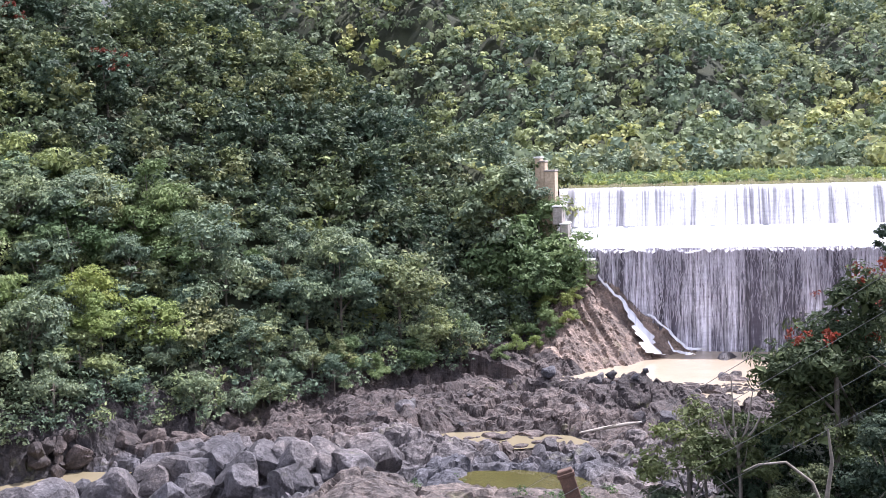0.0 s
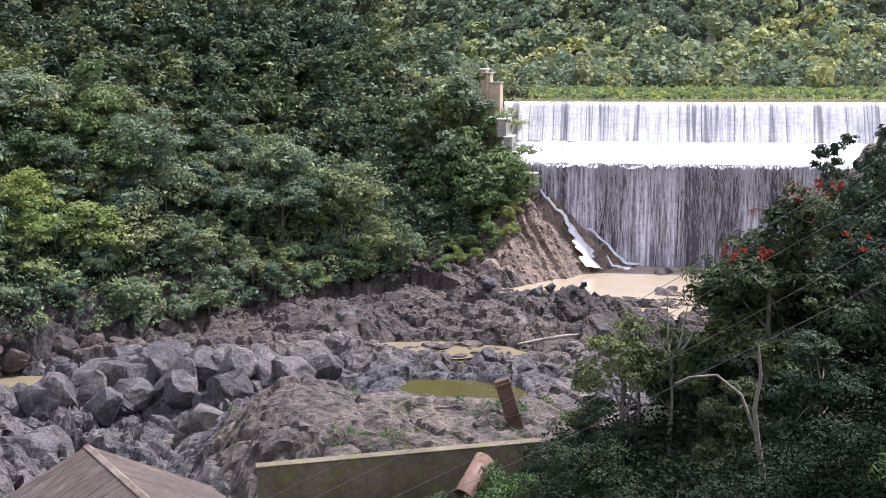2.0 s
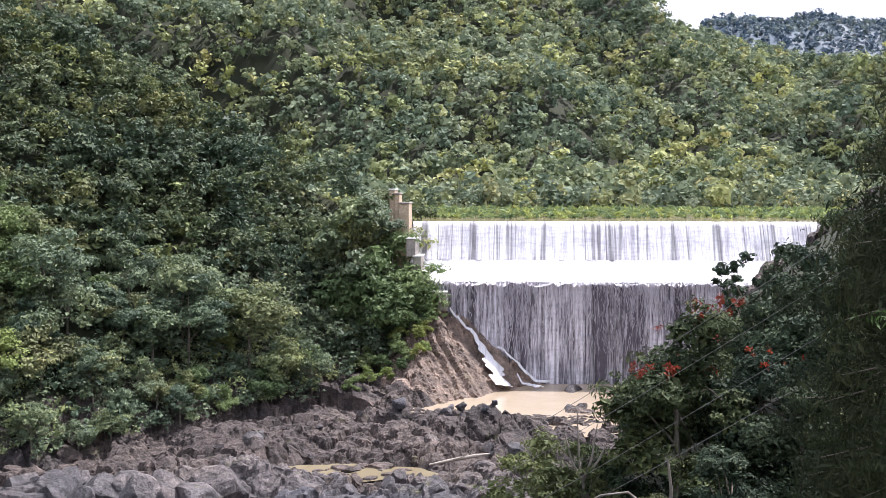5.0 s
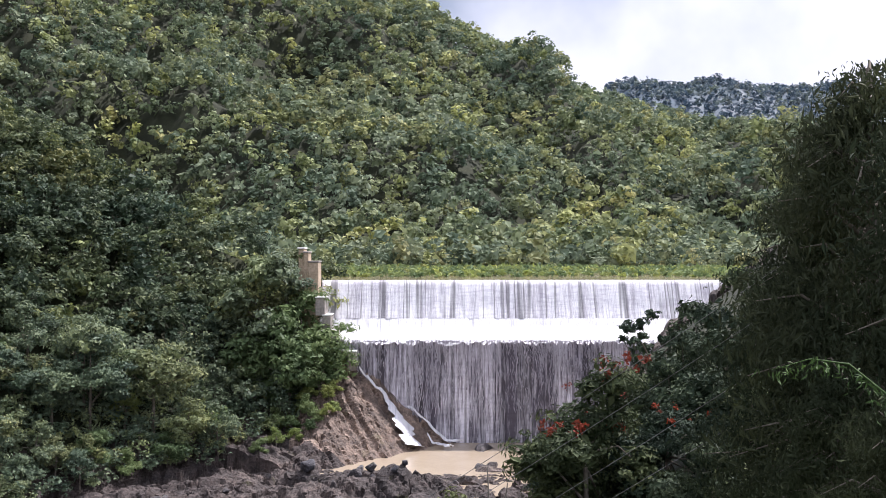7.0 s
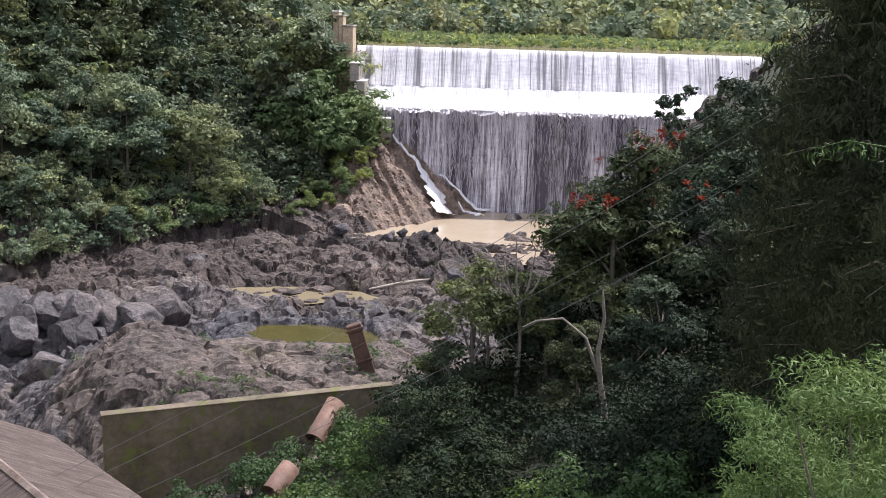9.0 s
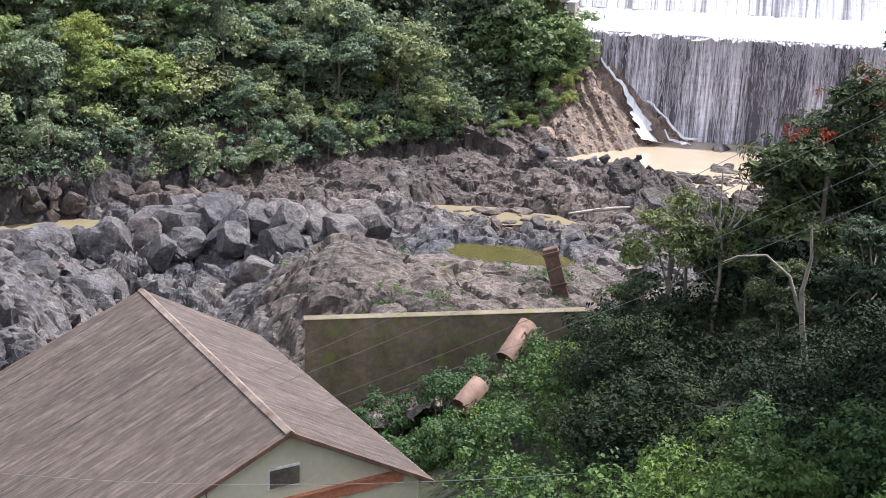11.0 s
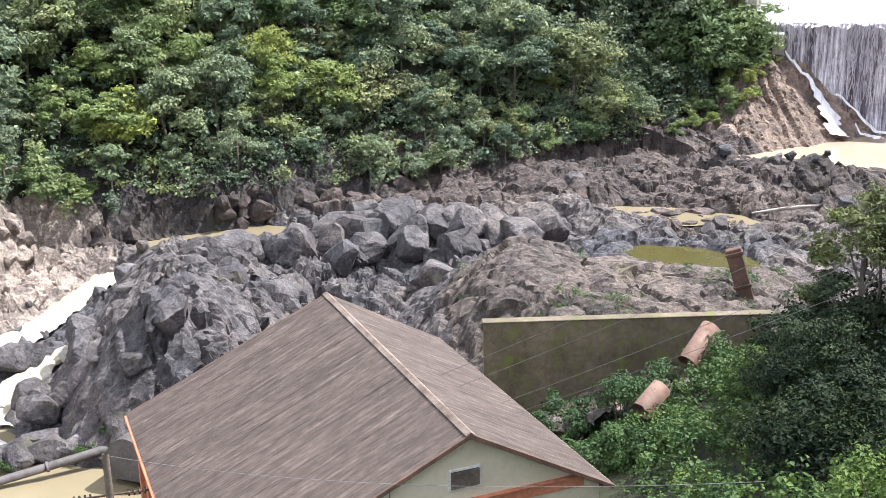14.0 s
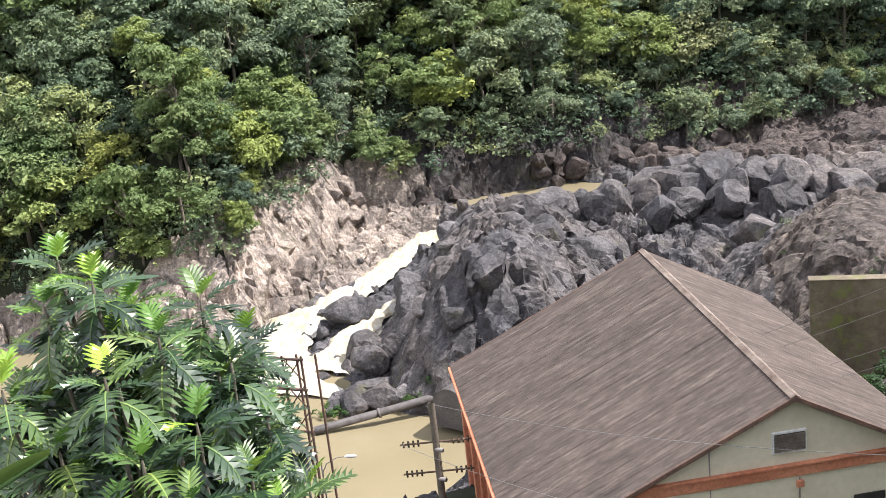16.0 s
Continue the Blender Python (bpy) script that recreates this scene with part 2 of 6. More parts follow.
CREAM = surface("cream_render", [(0.3, (0.66, 0.60, 0.44)), (0.7, (0.76, 0.70, 0.54))], 0.4, 0.85, 9, 0.1, 0.01, worn=(0.9, 1.05))
CORAL = surface("coral_paint", [(0.3, (0.46, 0.16, 0.085)), (0.7, (0.60, 0.25, 0.14))], 0.5, 0.8, 9, 0.15, 0.01)
WOOD = surface("weathered_pole", [(0.3, (0.10, 0.08, 0.06)), (0.7, (0.20, 0.165, 0.13))], 1.0, 0.9, 6, 0.4, 0.01)
WHITE_PAINT = surface("white_paint", [(0.3, (0.70, 0.69, 0.66)), (0.7, (0.82, 0.81, 0.79))], 0.5, 0.7, 8, 0.1, 0.01)
DARK = surface("dark_opening", [(0.3, (0.02, 0.02, 0.02)), (0.7, (0.045, 0.042, 0.04))], 1.0, 0.5, 4, 0)
PORCELAIN = surface("insulator_glaze", [(0.3, (0.10, 0.075, 0.05)), (0.7, (0.17, 0.13, 0.09))], 3.0, 0.25, 4, 0)
CABLE = surface("cable", [(0.3, (0.17, 0.165, 0.16)), (0.7, (0.24, 0.235, 0.23))], 3.0, 0.5, 4, 0)
DRIFT = surface("bleached_driftwood", [(0.3, (0.38, 0.33, 0.27)), (0.7, (0.52, 0.47, 0.40))], 1.5, 0.85, 5, 0.3, 0.02)


def roof_material():
    m, n, l, bsdf = material("weathered_roof_sheet")
    geo = n.new("ShaderNodeNewGeometry")

    def run(scale, detail):
        mp, t = n.new("ShaderNodeMapping"), n.new("ShaderNodeTexNoise")
        turn = n.new("ShaderNodeVectorRotate")
        turn.rotation_type = "Z_AXIS"
        turn.inputs["Angle"].default_value = radians(-44.2)
        mp.inputs["Scale"].default_value = scale
        t.inputs["Scale"].default_value, t.inputs["Detail"].default_value, t.inputs["Roughness"].default_value = 1.0, detail, 0.7
        l.new(geo.outputs["Position"], turn.inputs["Vector"])
        l.new(turn.outputs["Vector"], mp.inputs["Vector"])
        l.new(mp.outputs["Vector"], t.inputs["Vector"])
        return t
    streak, blot, mottle = run((0.45, 4.6, 0.45), 8.0), run((0.25, 0.5, 0.3), 4.0), run((1.5, 2.6, 1.5), 8.0)
    info = n.new("ShaderNodeObjectInfo")
    col = ramp_node(n, l, streak.outputs["Fac"], [(0.30, (0.055, 0.041, 0.036)), (0.52, (0.098, 0.076, 0.065)), (0.74, (0.190, 0.156, 0.135))]).outputs["Color"]
    sh = ramp_node(n, l, blot.outputs["Fac"], [(0.3, (0.75, 0.75, 0.75)), (0.7, (1.2, 1.2, 1.2))]).outputs["Color"]
    spot = ramp_node(n, l, mottle.outputs["Fac"], [(0.32, (0.68, 0.67, 0.66)), (0.5, (0.9, 0.9, 0.9)), (0.7, (1.2, 1.18, 1.16))]).outputs["Color"]
    col = mix_node(n, l, 1.0, col, spot, "MULTIPLY")
    own = ramp_node(n, l, info.outputs["Random"], [(0.0, (0.94, 0.93, 0.93)), (1.0, (1.06, 1.05, 1.05))]).outputs["Color"]
    l.new(mix_node(n, l, 1.0, mix_node(n, l, 1.0, col, sh, "MULTIPLY"), own, "MULTIPLY"), bsdf.inputs["Base Color"])
    bsdf.inputs["Roughness"].default_value = 0.85
    l.new(bump_node(n, l, streak.outputs["Fac"], 0.2, 0.02), bsdf.inputs["Normal"])
    return m


ROOF = roof_material()
RIDGE = surface("ridge_cap", [(0.3, (0.24, 0.175, 0.145)), (0.7, (0.50, 0.42, 0.36))], 0.8, 0.8, 6, 0.2, 0.01)


def water_material(name, deep, pale, rough, ripple, foam=None, foam_scale=0.25):
    m, n, l, bsdf = material(name)
    broad = noise_node(n, l, 0.06, 4.0)
    col = ramp_node(n, l, broad.outputs["Fac"], [(0.3, deep), (0.7, pale)]).outputs["Color"]
    r = noise_node(n, l, 1.6, 4.0, 0.6)
    if foam:
        f = noise_node(n, l, foam_scale, 7.0, 0.7)
        fac = ramp_node(n, l, f.outputs["Fac"], [(foam, (0, 0, 0)), (foam + 0.10, (1, 1, 1))]).outputs["Color"]
        col = mix_node(n, l, fac, col, (0.62, 0.60, 0.56))
        l.new(mix_node(n, l, fac, (rough, rough, rough), (0.7, 0.7, 0.7)), bsdf.inputs["Roughness"])
    else:
        bsdf.inputs["Roughness"].default_value = rough
    l.new(col, bsdf.inputs["Base Color"])
    bsdf.inputs["IOR"].default_value = 1.33
    l.new(bump_node(n, l, r.outputs["Fac"], ripple, 0.12), bsdf.inputs["Normal"])
    return m


WATER_POOL = water_material("muddy_pool_water", (0.34, 0.275, 0.19), (0.44, 0.365, 0.27), 0.15, 0.25, 0.64, 0.12)
WATER_GREEN = water_material("still_green_water", (0.055, 0.050, 0.018), (0.090, 0.080, 0.028), 0.06, 0.08)
WATER_LOW = water_material("muddy_river_water", (0.205, 0.172, 0.105), (0.265, 0.225, 0.145), 0.12, 0.12)
WATER_FOAM = water_material("rapids_water", (0.40, 0.34, 0.22), (0.56, 0.50, 0.38), 0.25, 0.9, 0.50, 0.8)


def fall_material(name, dark, share, white, thin=1.0, lines=0.0):
    """Water running down a face: long upright streaks of white over what lies behind."""
    m, n, l, bsdf = material(name)
    a = noise_node(n, l, 1.0, 6.0, 0.65, (0.75 * thin, 0.03, 0.05 * thin))
    b = noise_node(n, l, 1.0, 5.0, 0.7, (3.0 * thin, 0.08, 0.16 * thin))
    c = noise_node(n, l, 1.0, 3.0, 0.6, (0.42, 0.03, 0.02))
    add = n.new("ShaderNodeMath")
    add.operation = "ADD"
    l.new(a.outputs["Fac"], add.inputs[0])
    l.new(b.outputs["Fac"], add.inputs[1])
    add2 = n.new("ShaderNodeMath")
    add2.operation = "ADD"
    l.new(add.outputs["Value"], add2.inputs[0])
    l.new(c.outputs["Fac"], add2.inputs[1])
    fac = n.new("ShaderNodeMath")
    fac.operation = "MULTIPLY"
    fac.inputs[1].default_value = 1 / 3
    l.new(add2.outputs["Value"], fac.inputs[0])
    col = ramp_node(n, l, fac.outputs["Value"], [(share - 0.05, dark), (share + 0.06, white)]).outputs["Color"]
    if lines:
        d = noise_node(n, l, 1.0, 2.5, 0.6, (0.30, 0.01, 0.004))
        split = ramp_node(n, l, d.outputs["Fac"], [(0.462, (1, 1, 1)), (0.487, (lines,) * 3), (0.497, (lines,) * 3), (0.525, (1, 1, 1))]).outputs["Color"]
        rip = noise_node(n, l, 1.0, 4.0, 0.6, (0.5, 0.3, 2.6))
        wave = ramp_node(n, l, rip.outputs["Fac"], [(0.33, (0.80, 0.79, 0.83)), (0.55, (1, 1, 1))]).outputs["Color"]
        col = mix_node(n, l, 1.0, mix_node(n, l, 1.0, col, split, "MULTIPLY"), wave, "MULTIPLY")
    l.new(col, bsdf.inputs["Base Color"])
    bsdf.inputs["Roughness"].default_value = 0.45
    l.new(bump_node(n, l, b.outputs["Fac"], 0.5, 0.2), bsdf.inputs["Normal"])
    return m


FALL_UPPER = fall_material("sunlit_sheet_of_water", (0.50, 0.48, 0.53), 0.47, (0.93, 0.93, 0.95), 2.4, 0.36)
FALL_FOAM = fall_material("white_foam", (0.58, 0.58, 0.62), 0.45, (0.84, 0.84, 0.86), 1.6)
FALL_MIST = fall_material("thin_falling_water", (0.34, 0.32, 0.38), 0.48, (0.64, 0.62, 0.68), 2.0)
FALL_LOWER = fall_material("water_over_dark_wall", (0.105, 0.094, 0.122), 0.515, (0.90, 0.88, 0.95), 2.6, 0.5)

# ---- mesh helpers ----


def mesh_arrays(name, verts, faces, mat, smooth=False):
    """A mesh from an array of vertices and an array of equal-sided faces."""
    verts, faces = np.asarray(verts, np.float32), np.asarray(faces, np.int32)
    me = bpy.data.meshes.new(name)
    k = faces.shape[1]
    me.vertices.add(len(verts))
    me.vertices.foreach_set("co", verts.ravel())
    me.loops.add(faces.size)
    me.loops.foreach_set("vertex_index", faces.ravel())
    me.polygons.add(len(faces))
    me.polygons.foreach_set("loop_start", np.arange(0, faces.size, k, dtype=np.int32))
    me.polygons.foreach_set("use_smooth", np.full(len(faces), smooth))
    me.update(calc_edges=True)
    me.validate()
    me.materials.append(mat)
    return me


def bm_mesh(name, bm, mat, smooth=False):
    me = bpy.data.meshes.new(name)
    bm.to_mesh(me)
    bm.free()
    me.materials.append(mat)
    if smooth:
        me.polygons.foreach_set("use_smooth", np.full(len(me.polygons), True))
    return me


def part(name, data, material_, parent, label="", smooth=False):
    """One mesh object under a thing or under a part; data is a bmesh or a finished mesh."""
    me = bm_mesh(name, data, material_, smooth) if isinstance(data, bmesh.types.BMesh) else data
    ob = new(name, me)
    ob.parent = parent
    return tagged(ob, label)


def empty(name, place, label, category, group="", kind=""):
    ob = new(name)
    ob.matrix_world = place if isinstance(place, Matrix) else Matrix.Translation(place)
    return tagged(ob, label, category, group, kind)


def box(bm, lo, hi, m=None, bevel=0.0):
    """An axis-aligned block, bevelled, added to bm."""
    c, s = [(a + b) / 2 for a, b in zip(lo, hi)], [b - a for a, b in zip(lo, hi)]
    mat = Matrix.LocRotScale(c, None, s)
    made = bmesh.ops.create_cube(bm, size=1, matrix=(m @ mat) if m else mat)
    if bevel:
        edges = list({e for v in made["verts"] for e in v.link_edges})
        bmesh.ops.bevel(bm, geom=edges, offset=bevel, segments=1, affect="EDGES")
    return bm


def block(lo, hi, m=None, bevel=0.0):
    return box(bmesh.new(), lo, hi, m, bevel)


def tube_arrays(points, radii, sides=7):
    """A tapered tube along points, closed at its ends by narrowing."""
    pts = [Vector(p) for p in points]
    verts, faces = [], []
    for i, p in enumerate(pts):
        d = (pts[min(i + 1, len(pts) - 1)] - pts[max(i - 1, 0)]).normalized()
        u = d.orthogonal().normalized() if i == 0 else (u - d * u.dot(d)).normalized()
        v = d.cross(u)
        for k in range(sides):
            a = 2 * math.pi * k / sides
            verts.append(p + (u * math.cos(a) + v * math.sin(a)) * radii[i])
        if i:
            for k in range(sides):
                a, b = (i - 1) * sides, i * sides
                faces.append((a + k, a + (k + 1) % sides, b + (k + 1) % sides, b + k))
    return verts, faces


def tubes(name, runs, mat, sides=7):
    """Several tubes joined into one mesh: runs of (points, radii)."""
    V, Fc = [], []
    for points, radii in runs:
        v, f = tube_arrays(points, radii, sides)
        Fc += [tuple(i + len(V) for i in q) for q in f]
        V += v
    return mesh_arrays(name, V, Fc, mat, True)


# ---- noise fields ----


def hashed(i, j, seed):
    h = (i.astype(np.int64) * 374761393 + j.astype(np.int64) * 668265263 + seed * 974634777) & 0x7FFFFFFF
    h = ((h ^ (h >> 13)) * 1274126177) & 0x7FFFFFFF
    h = ((h ^ (h >> 16)) * 1911520717) & 0x7FFFFFFF
    return (h ^ (h >> 15)) / float(0x7FFFFFFF)


def vnoise(x, y, seed=0):
    i, j = np.floor(x), np.floor(y)
    u, v = x - i, y - j
    u, v = u * u * u * (u * (u * 6 - 15) + 10), v * v * v * (v * (v * 6 - 15) + 10)
    a, b, c, d = hashed(i, j, seed), hashed(i + 1, j, seed), hashed(i, j + 1, seed), hashed(i + 1, j + 1, seed)
    return (a * (1 - u) + b * u) * (1 - v) + (c * (1 - u) + d * u) * v


def fbm(x, y, octaves=5, seed=0, ridged=False, gain=0.5):
    total, amp, norm = 0.0, 1.0, 0.0
    for o in range(octaves):
        n = vnoise(x * 2 ** o + 17.3 * o, y * 2 ** o - 9.1 * o, seed + o)
        total, norm, amp = total + amp * ((1 - abs(2 * n - 1)) if ridged else n), norm + amp, amp * gain
    return total / norm


def cells(x, y, seed=0):
    """Nearest and second nearest distance to scattered points, and the nearest one's own random values."""
    i0, j0 = np.floor(x), np.floor(y)
    f1, f2 = np.full(x.shape, 9.0), np.full(x.shape, 9.0)
    own, ox, oy = np.zeros(x.shape), np.zeros(x.shape), np.zeros(x.shape)
    for di in (-1, 0, 1):
        for dj in (-1, 0, 1):
            i, j = i0 + di, j0 + dj
            px, py = i + hashed(i, j, seed), j + hashed(i, j, seed + 7)
            d = np.hypot(px - x, py - y)
            near = d < f1
            f2 = np.where(near, f1, np.minimum(f2, d))
            own = np.where(near, hashed(i, j, seed + 13), own)
            ox, oy = np.where(near, px, ox), np.where(near, py, oy)
            f1 = np.where(near, d, f1)
    return f1, f2, own, x - ox, y - oy


def smooth(a, b, x):
    t = np.clip((x - a) / (b - a), 0, 1)
    return t * t * (3 - 2 * t)


def along(curve, x, y):
    """Signed distance to a polyline (positive on its left) and the run along it of the nearest point."""
    best, side, run, total = np.full(np.shape(x), 1e9), np.zeros(np.shape(x)), np.zeros(np.shape(x)), 0.0
    for (ax, ay), (bx, by) in zip(curve, curve[1:]):
        dx, dy = bx - ax, by - ay
        L = math.hypot(dx, dy)
        t = np.clip(((x - ax) * dx + (y - ay) * dy) / (L * L), 0, 1)
        d = np.hypot(x - ax - t * dx, y - ay - t * dy)
        cr = dx * (y - ay) - dy * (x - ax)
        near = d < best
        best, side, run = np.where(near, d, best), np.where(near, np.sign(cr), side), np.where(near, total + t * L, run)
        total += L
    return best * side, run


def beyond(x, y):
    """Distance past the foot of the far bank, and the run along it."""
    s, run = along(BANK, x, y)
    return -s, run


# ---- the lie of the land ----
POOL_Z, LOW_Z, CREST_Z, LAKE_Z = 7.0, 0.0, 34.4, 34.0
DAM_Y = 200.0
# foot of the wooded far bank, running downstream
BANK = [(-19, 206), (-18, 192), (-31, 168), (-44, 151), (-56, 134), (-66, 121), (-78, 107), (-87, 96), (-84, 84), (-80, 69), (-93, 60), (-110, 52), (-150, 25), (-230, -60)]
# edge of the near bank, running upstream
NEAR = [(-60, -60), (-46, 22), (-41, 40), (-36, 56), (-24, 61), (-6, 68), (0, 82), (8, 112), (26, 150), (44, 180), (60, 206)]


def crest_line(x):
    """Height and place of the spur's crest on the far bank."""
    xs = [-400, -230, -150, -121, -88, -56, -37, -26, -18, -8]
    return np.interp(x, xs, [185, 142, 100, 79, 72, 57, 47, 38, 27, 15]), np.interp(x, xs, [300, 262, 232, 222, 212, 205, 203, 203, 203, 203])


def mound(x, y, cx, cy, rx, ry, turn, power=2.0):
    c, s = math.cos(radians(turn)), math.sin(radians(turn))
    u, v = ((x - cx) * c + (y - cy) * s) / rx, (-(x - cx) * s + (y - cy) * c) / ry
    return np.exp(-(u * u + v * v) ** (power / 2))


RAPIDS = [(-72, 103, 3.7, 2.4), (-75.5, 99, 3.6, 2.0), (-78, 94, 3.1, 1.5), (-77, 88, 2.8, 1.4), (-76.2, 82, 2.3, 1.6), (-76.6, 76, 1.8, 1.9), (-77.6, 71.5, 1.2, 2.6), (-76.2, 67, 0.65, 3.6), (-72.0, 63.0, 0.3, 5.0), (-67.0, 60.5, 0.16, 5.4)]
BRAID = [(-67.6, 84, 3.4, 0.5), (-68.6, 80, 2.7, 0.9), (-69.2, 76.5, 2.1, 0.8), (-69.4, 73, 1.5, 1.2), (-69.0, 69, 0.8, 1.8), (-68.0, 65, 0.3, 2.4)]


def channel(line, x, y):
    """Rock floor that holds a run of white water: a trough with sloping sides."""
    d = abs(along([r[:2] for r in line], x, y)[0])
    back = line[::-1]
    z = np.interp(y, [r[1] for r in back], [r[2] for r in back])
    w = np.interp(y, [r[1] for r in back], [r[3] for r in back])
    return z - 0.55 + 0.6 * np.clip(d - w, 0, 3.6)


def washed(x, y):
    """Rock worn low where the white water runs over it."""
    keep = 1.0
    for line in (RAPIDS[2:], BRAID):
        keep = keep * (0.25 + 0.75 * smooth(1.2, 4.0, abs(along([r[:2] for r in line], x, y)[0])))
    return keep


def rise(x, y):
    """Distance up the sloping rock of the dam's abutment from its foot at the pool."""
    return (x + 11.7) * -0.776 + (y - 173) * 0.634


def abutment(x, y):
    """The bare rock slope beside the dam, fading into the wooded bank."""
    away = smooth(-0.096, -0.14, x / np.maximum(y, 1))
    return np.where((y > 166) & (y < 204) & (x > -40), 5.6 + np.maximum(rise(x, y), -2) * (1 - 0.62 * away), -50.0)


def bed_height(x, y):
    """The rocky river bed, before its small relief."""
    z = 6.4 - 3.0 * smooth(-50, -70, x) * smooth(122, 104, y)
    z = z - 6.0 * smooth(-52, -70, x) * smooth(100, 68, y) - 4.2 * smooth(72, 58, y) * smooth(-34, -46, x)
    z = z + 8.6 * mound(x, y, -14, 77, 15, 13.5, 20, 4) + 5.0 * mound(x, y, -29, 84, 7, 12, 0, 3)
    z = z + 7.2 * mound(x, y, -63.5, 86, 8.5, 9.5, 20, 2.4) + 5.5 * mound(x, y, -55, 74, 9, 11, 30, 3) + 2.0 * mound(x, y, -66, 70, 4, 8, 0, 3)
    z = z + 2.2 * mound(x, y, -44, 108, 13, 7, -40) + 2.4 * mound(x, y, -30, 118, 12, 5, -20) + 2.2 * mound(x, y, -38, 138, 14, 7, -50)
    z = z + 3.0 * mound(x, y, -9, 148, 12, 4.0, 6, 3) + 2.0 * mound(x, y, -12, 137, 14, 4, 10, 3) + 2.2 * mound(x, y, 0, 122, 10, 6, 20, 3)
    z = z + 1.6 * mound(x, y, -28, 150, 8, 4, 40) + 2.4 * mound(x, y, 7, 185, 2.6, 1.8, 0) + 2.2 * mound(x, y, 6, 168, 3, 2, 0)
    # channels and hollows
    z = z + 4.4 * mound(x, y, -13, 100, 14, 9, -14, 4) - 4.0 * mound(x, y, -14.2, 100, 6.0, 3.4, -12, 5) - 3.4 * mound(x, y, -23, 129, 11, 4.6, 8, 5) - 2.6 * mound(x, y, -27, 154, 4, 2, 20, 3)
    z = z - 4.5 * mound(x, y, 10, 181, 26, 11, 25, 6) - 3.0 * mound(x, y, -42, 76, 6, 8, 20, 3)
    z = z - 9.0 * mound(x, y, -50, 53, 11, 10.0, 35, 4) - 3.4 * mound(x, y, -70.5, 109, 10.5, 5.0, 38, 5) - 1.6 * mound(x, y, -66, 104, 8, 4.5, 38, 3) - 3.0 * mound(x, y, -76.8, 81, 2.4, 16, 0, 3) - 1.0 * mound(x, y, -69.0, 75, 1.5, 9, 6, 3)
    z = z + 1.8 * mound(x, y, -9, 156, 14, 4.5, 8, 3)
    z = z + 2.2 * mound(x, y, -78, 100, 6, 2.4, 20, 3)
    floor_ = np.minimum(channel(RAPIDS, x, y), channel(BRAID, x, y))
    z = z + np.maximum(floor_ - z, 0) * smooth(-58, -63, x) * smooth(61, 66, y) * smooth(100, 96, y)
    return np.maximum(z, abutment(x, y))


def near_height(x, y):
    """The near bank, falling steeply from the viewpoint."""
    d = np.hypot(x, y)
    z = 17.0 + 21.2 * np.exp(-d / 18.0) + np.where(x > 0, 0.40, 0.55) * x
    yard = 9.2 + 0.03 * (y - 40) + 1.2 * smooth(-20, -6, x)
    return np.logaddexp(z * 0.8, yard * 0.8) / 0.8


def far_hill(x, y):
    d, az = np.hypot(x, y), np.degrees(np.arctan2(x, np.maximum(y, 1)))
    el = np.interp(az, [-60, -30, -10, -2, 1.4, 3.1, 4, 6.3, 9.2, 12, 14.5, 18, 26, 40], [15, 15, 14.4, 12.3, 10.8, 9.8, 9.7, 8.2, 7.5, 6.6, 5.6, 4.5, 4.5, 5])
    top = 40 + 800 * np.tan(np.radians(el))
    rise = smooth(385, 840, d) ** 0.9
    gully = (fbm(x / 130, y / 210, 4, 31, True) - 0.6) * 120 * np.sin(np.pi * np.clip((d - 385) / 430, 0, 1))
    back = np.maximum(0, d - 840) * 0.55
    return LAKE_Z - 1.5 + (top - LAKE_Z) * rise + gully - back


def land(x, y):
    """Height of the ground, and the distance beyond the foot of the far bank."""
    s, run = beyond(x, y)
    n, _ = along(NEAR, x, y)
    foot = np.interp(run, [0, 14, 42, 88, 102, 135, 155, 180], [12, 9.5, 8, 6.8, 4.6, 4.0, 2.5, -0.5])
    zc, yc = crest_line(x)
    cliff = np.interp(run, [0, 88, 102, 135, 150, 178, 200, 260], [0.8, 0.8, 4.6, 5.0, 4.2, 4.2, 3.0, 2.0]) * smooth(0.0, 2.4, s)
    left = foot + cliff + 0.98 * np.maximum(s - 2.2, 0) + 7 * (fbm(x / 24, y / 24, 3, 5) - 0.5) * smooth(4, 25, s)
    crest = zc - 7 - 0.75 * np.maximum(0, y - yc) + 6 * (fbm(x / 30, y / 30, 3, 9) - 0.5)
    left = -np.logaddexp(-left * 0.35, -crest * 0.35) / 0.35
    z = np.where(s > 0, np.maximum(left, bed_height(x, y) * smooth(3, 0, s) + left * smooth(0, 3, s)), bed_height(x, y))
    z = np.where((n < 0) & (s < 0), near_height(x, y) * smooth(0, -6, n) + z * smooth(-6, 0, n), z)
    z = np.where(y > DAM_Y + 6, np.where((x < -8) & (crest > LAKE_Z - 3), np.maximum(crest, LAKE_Z - 2), LAKE_Z - 2.0), z)
    z = np.where(y > 260, np.maximum(z * smooth(420, 300, np.hypot(x, y)) + (LAKE_Z - 2) * smooth(300, 420, np.hypot(x, y)), far_hill(x, y)), z)
    return z, s, n


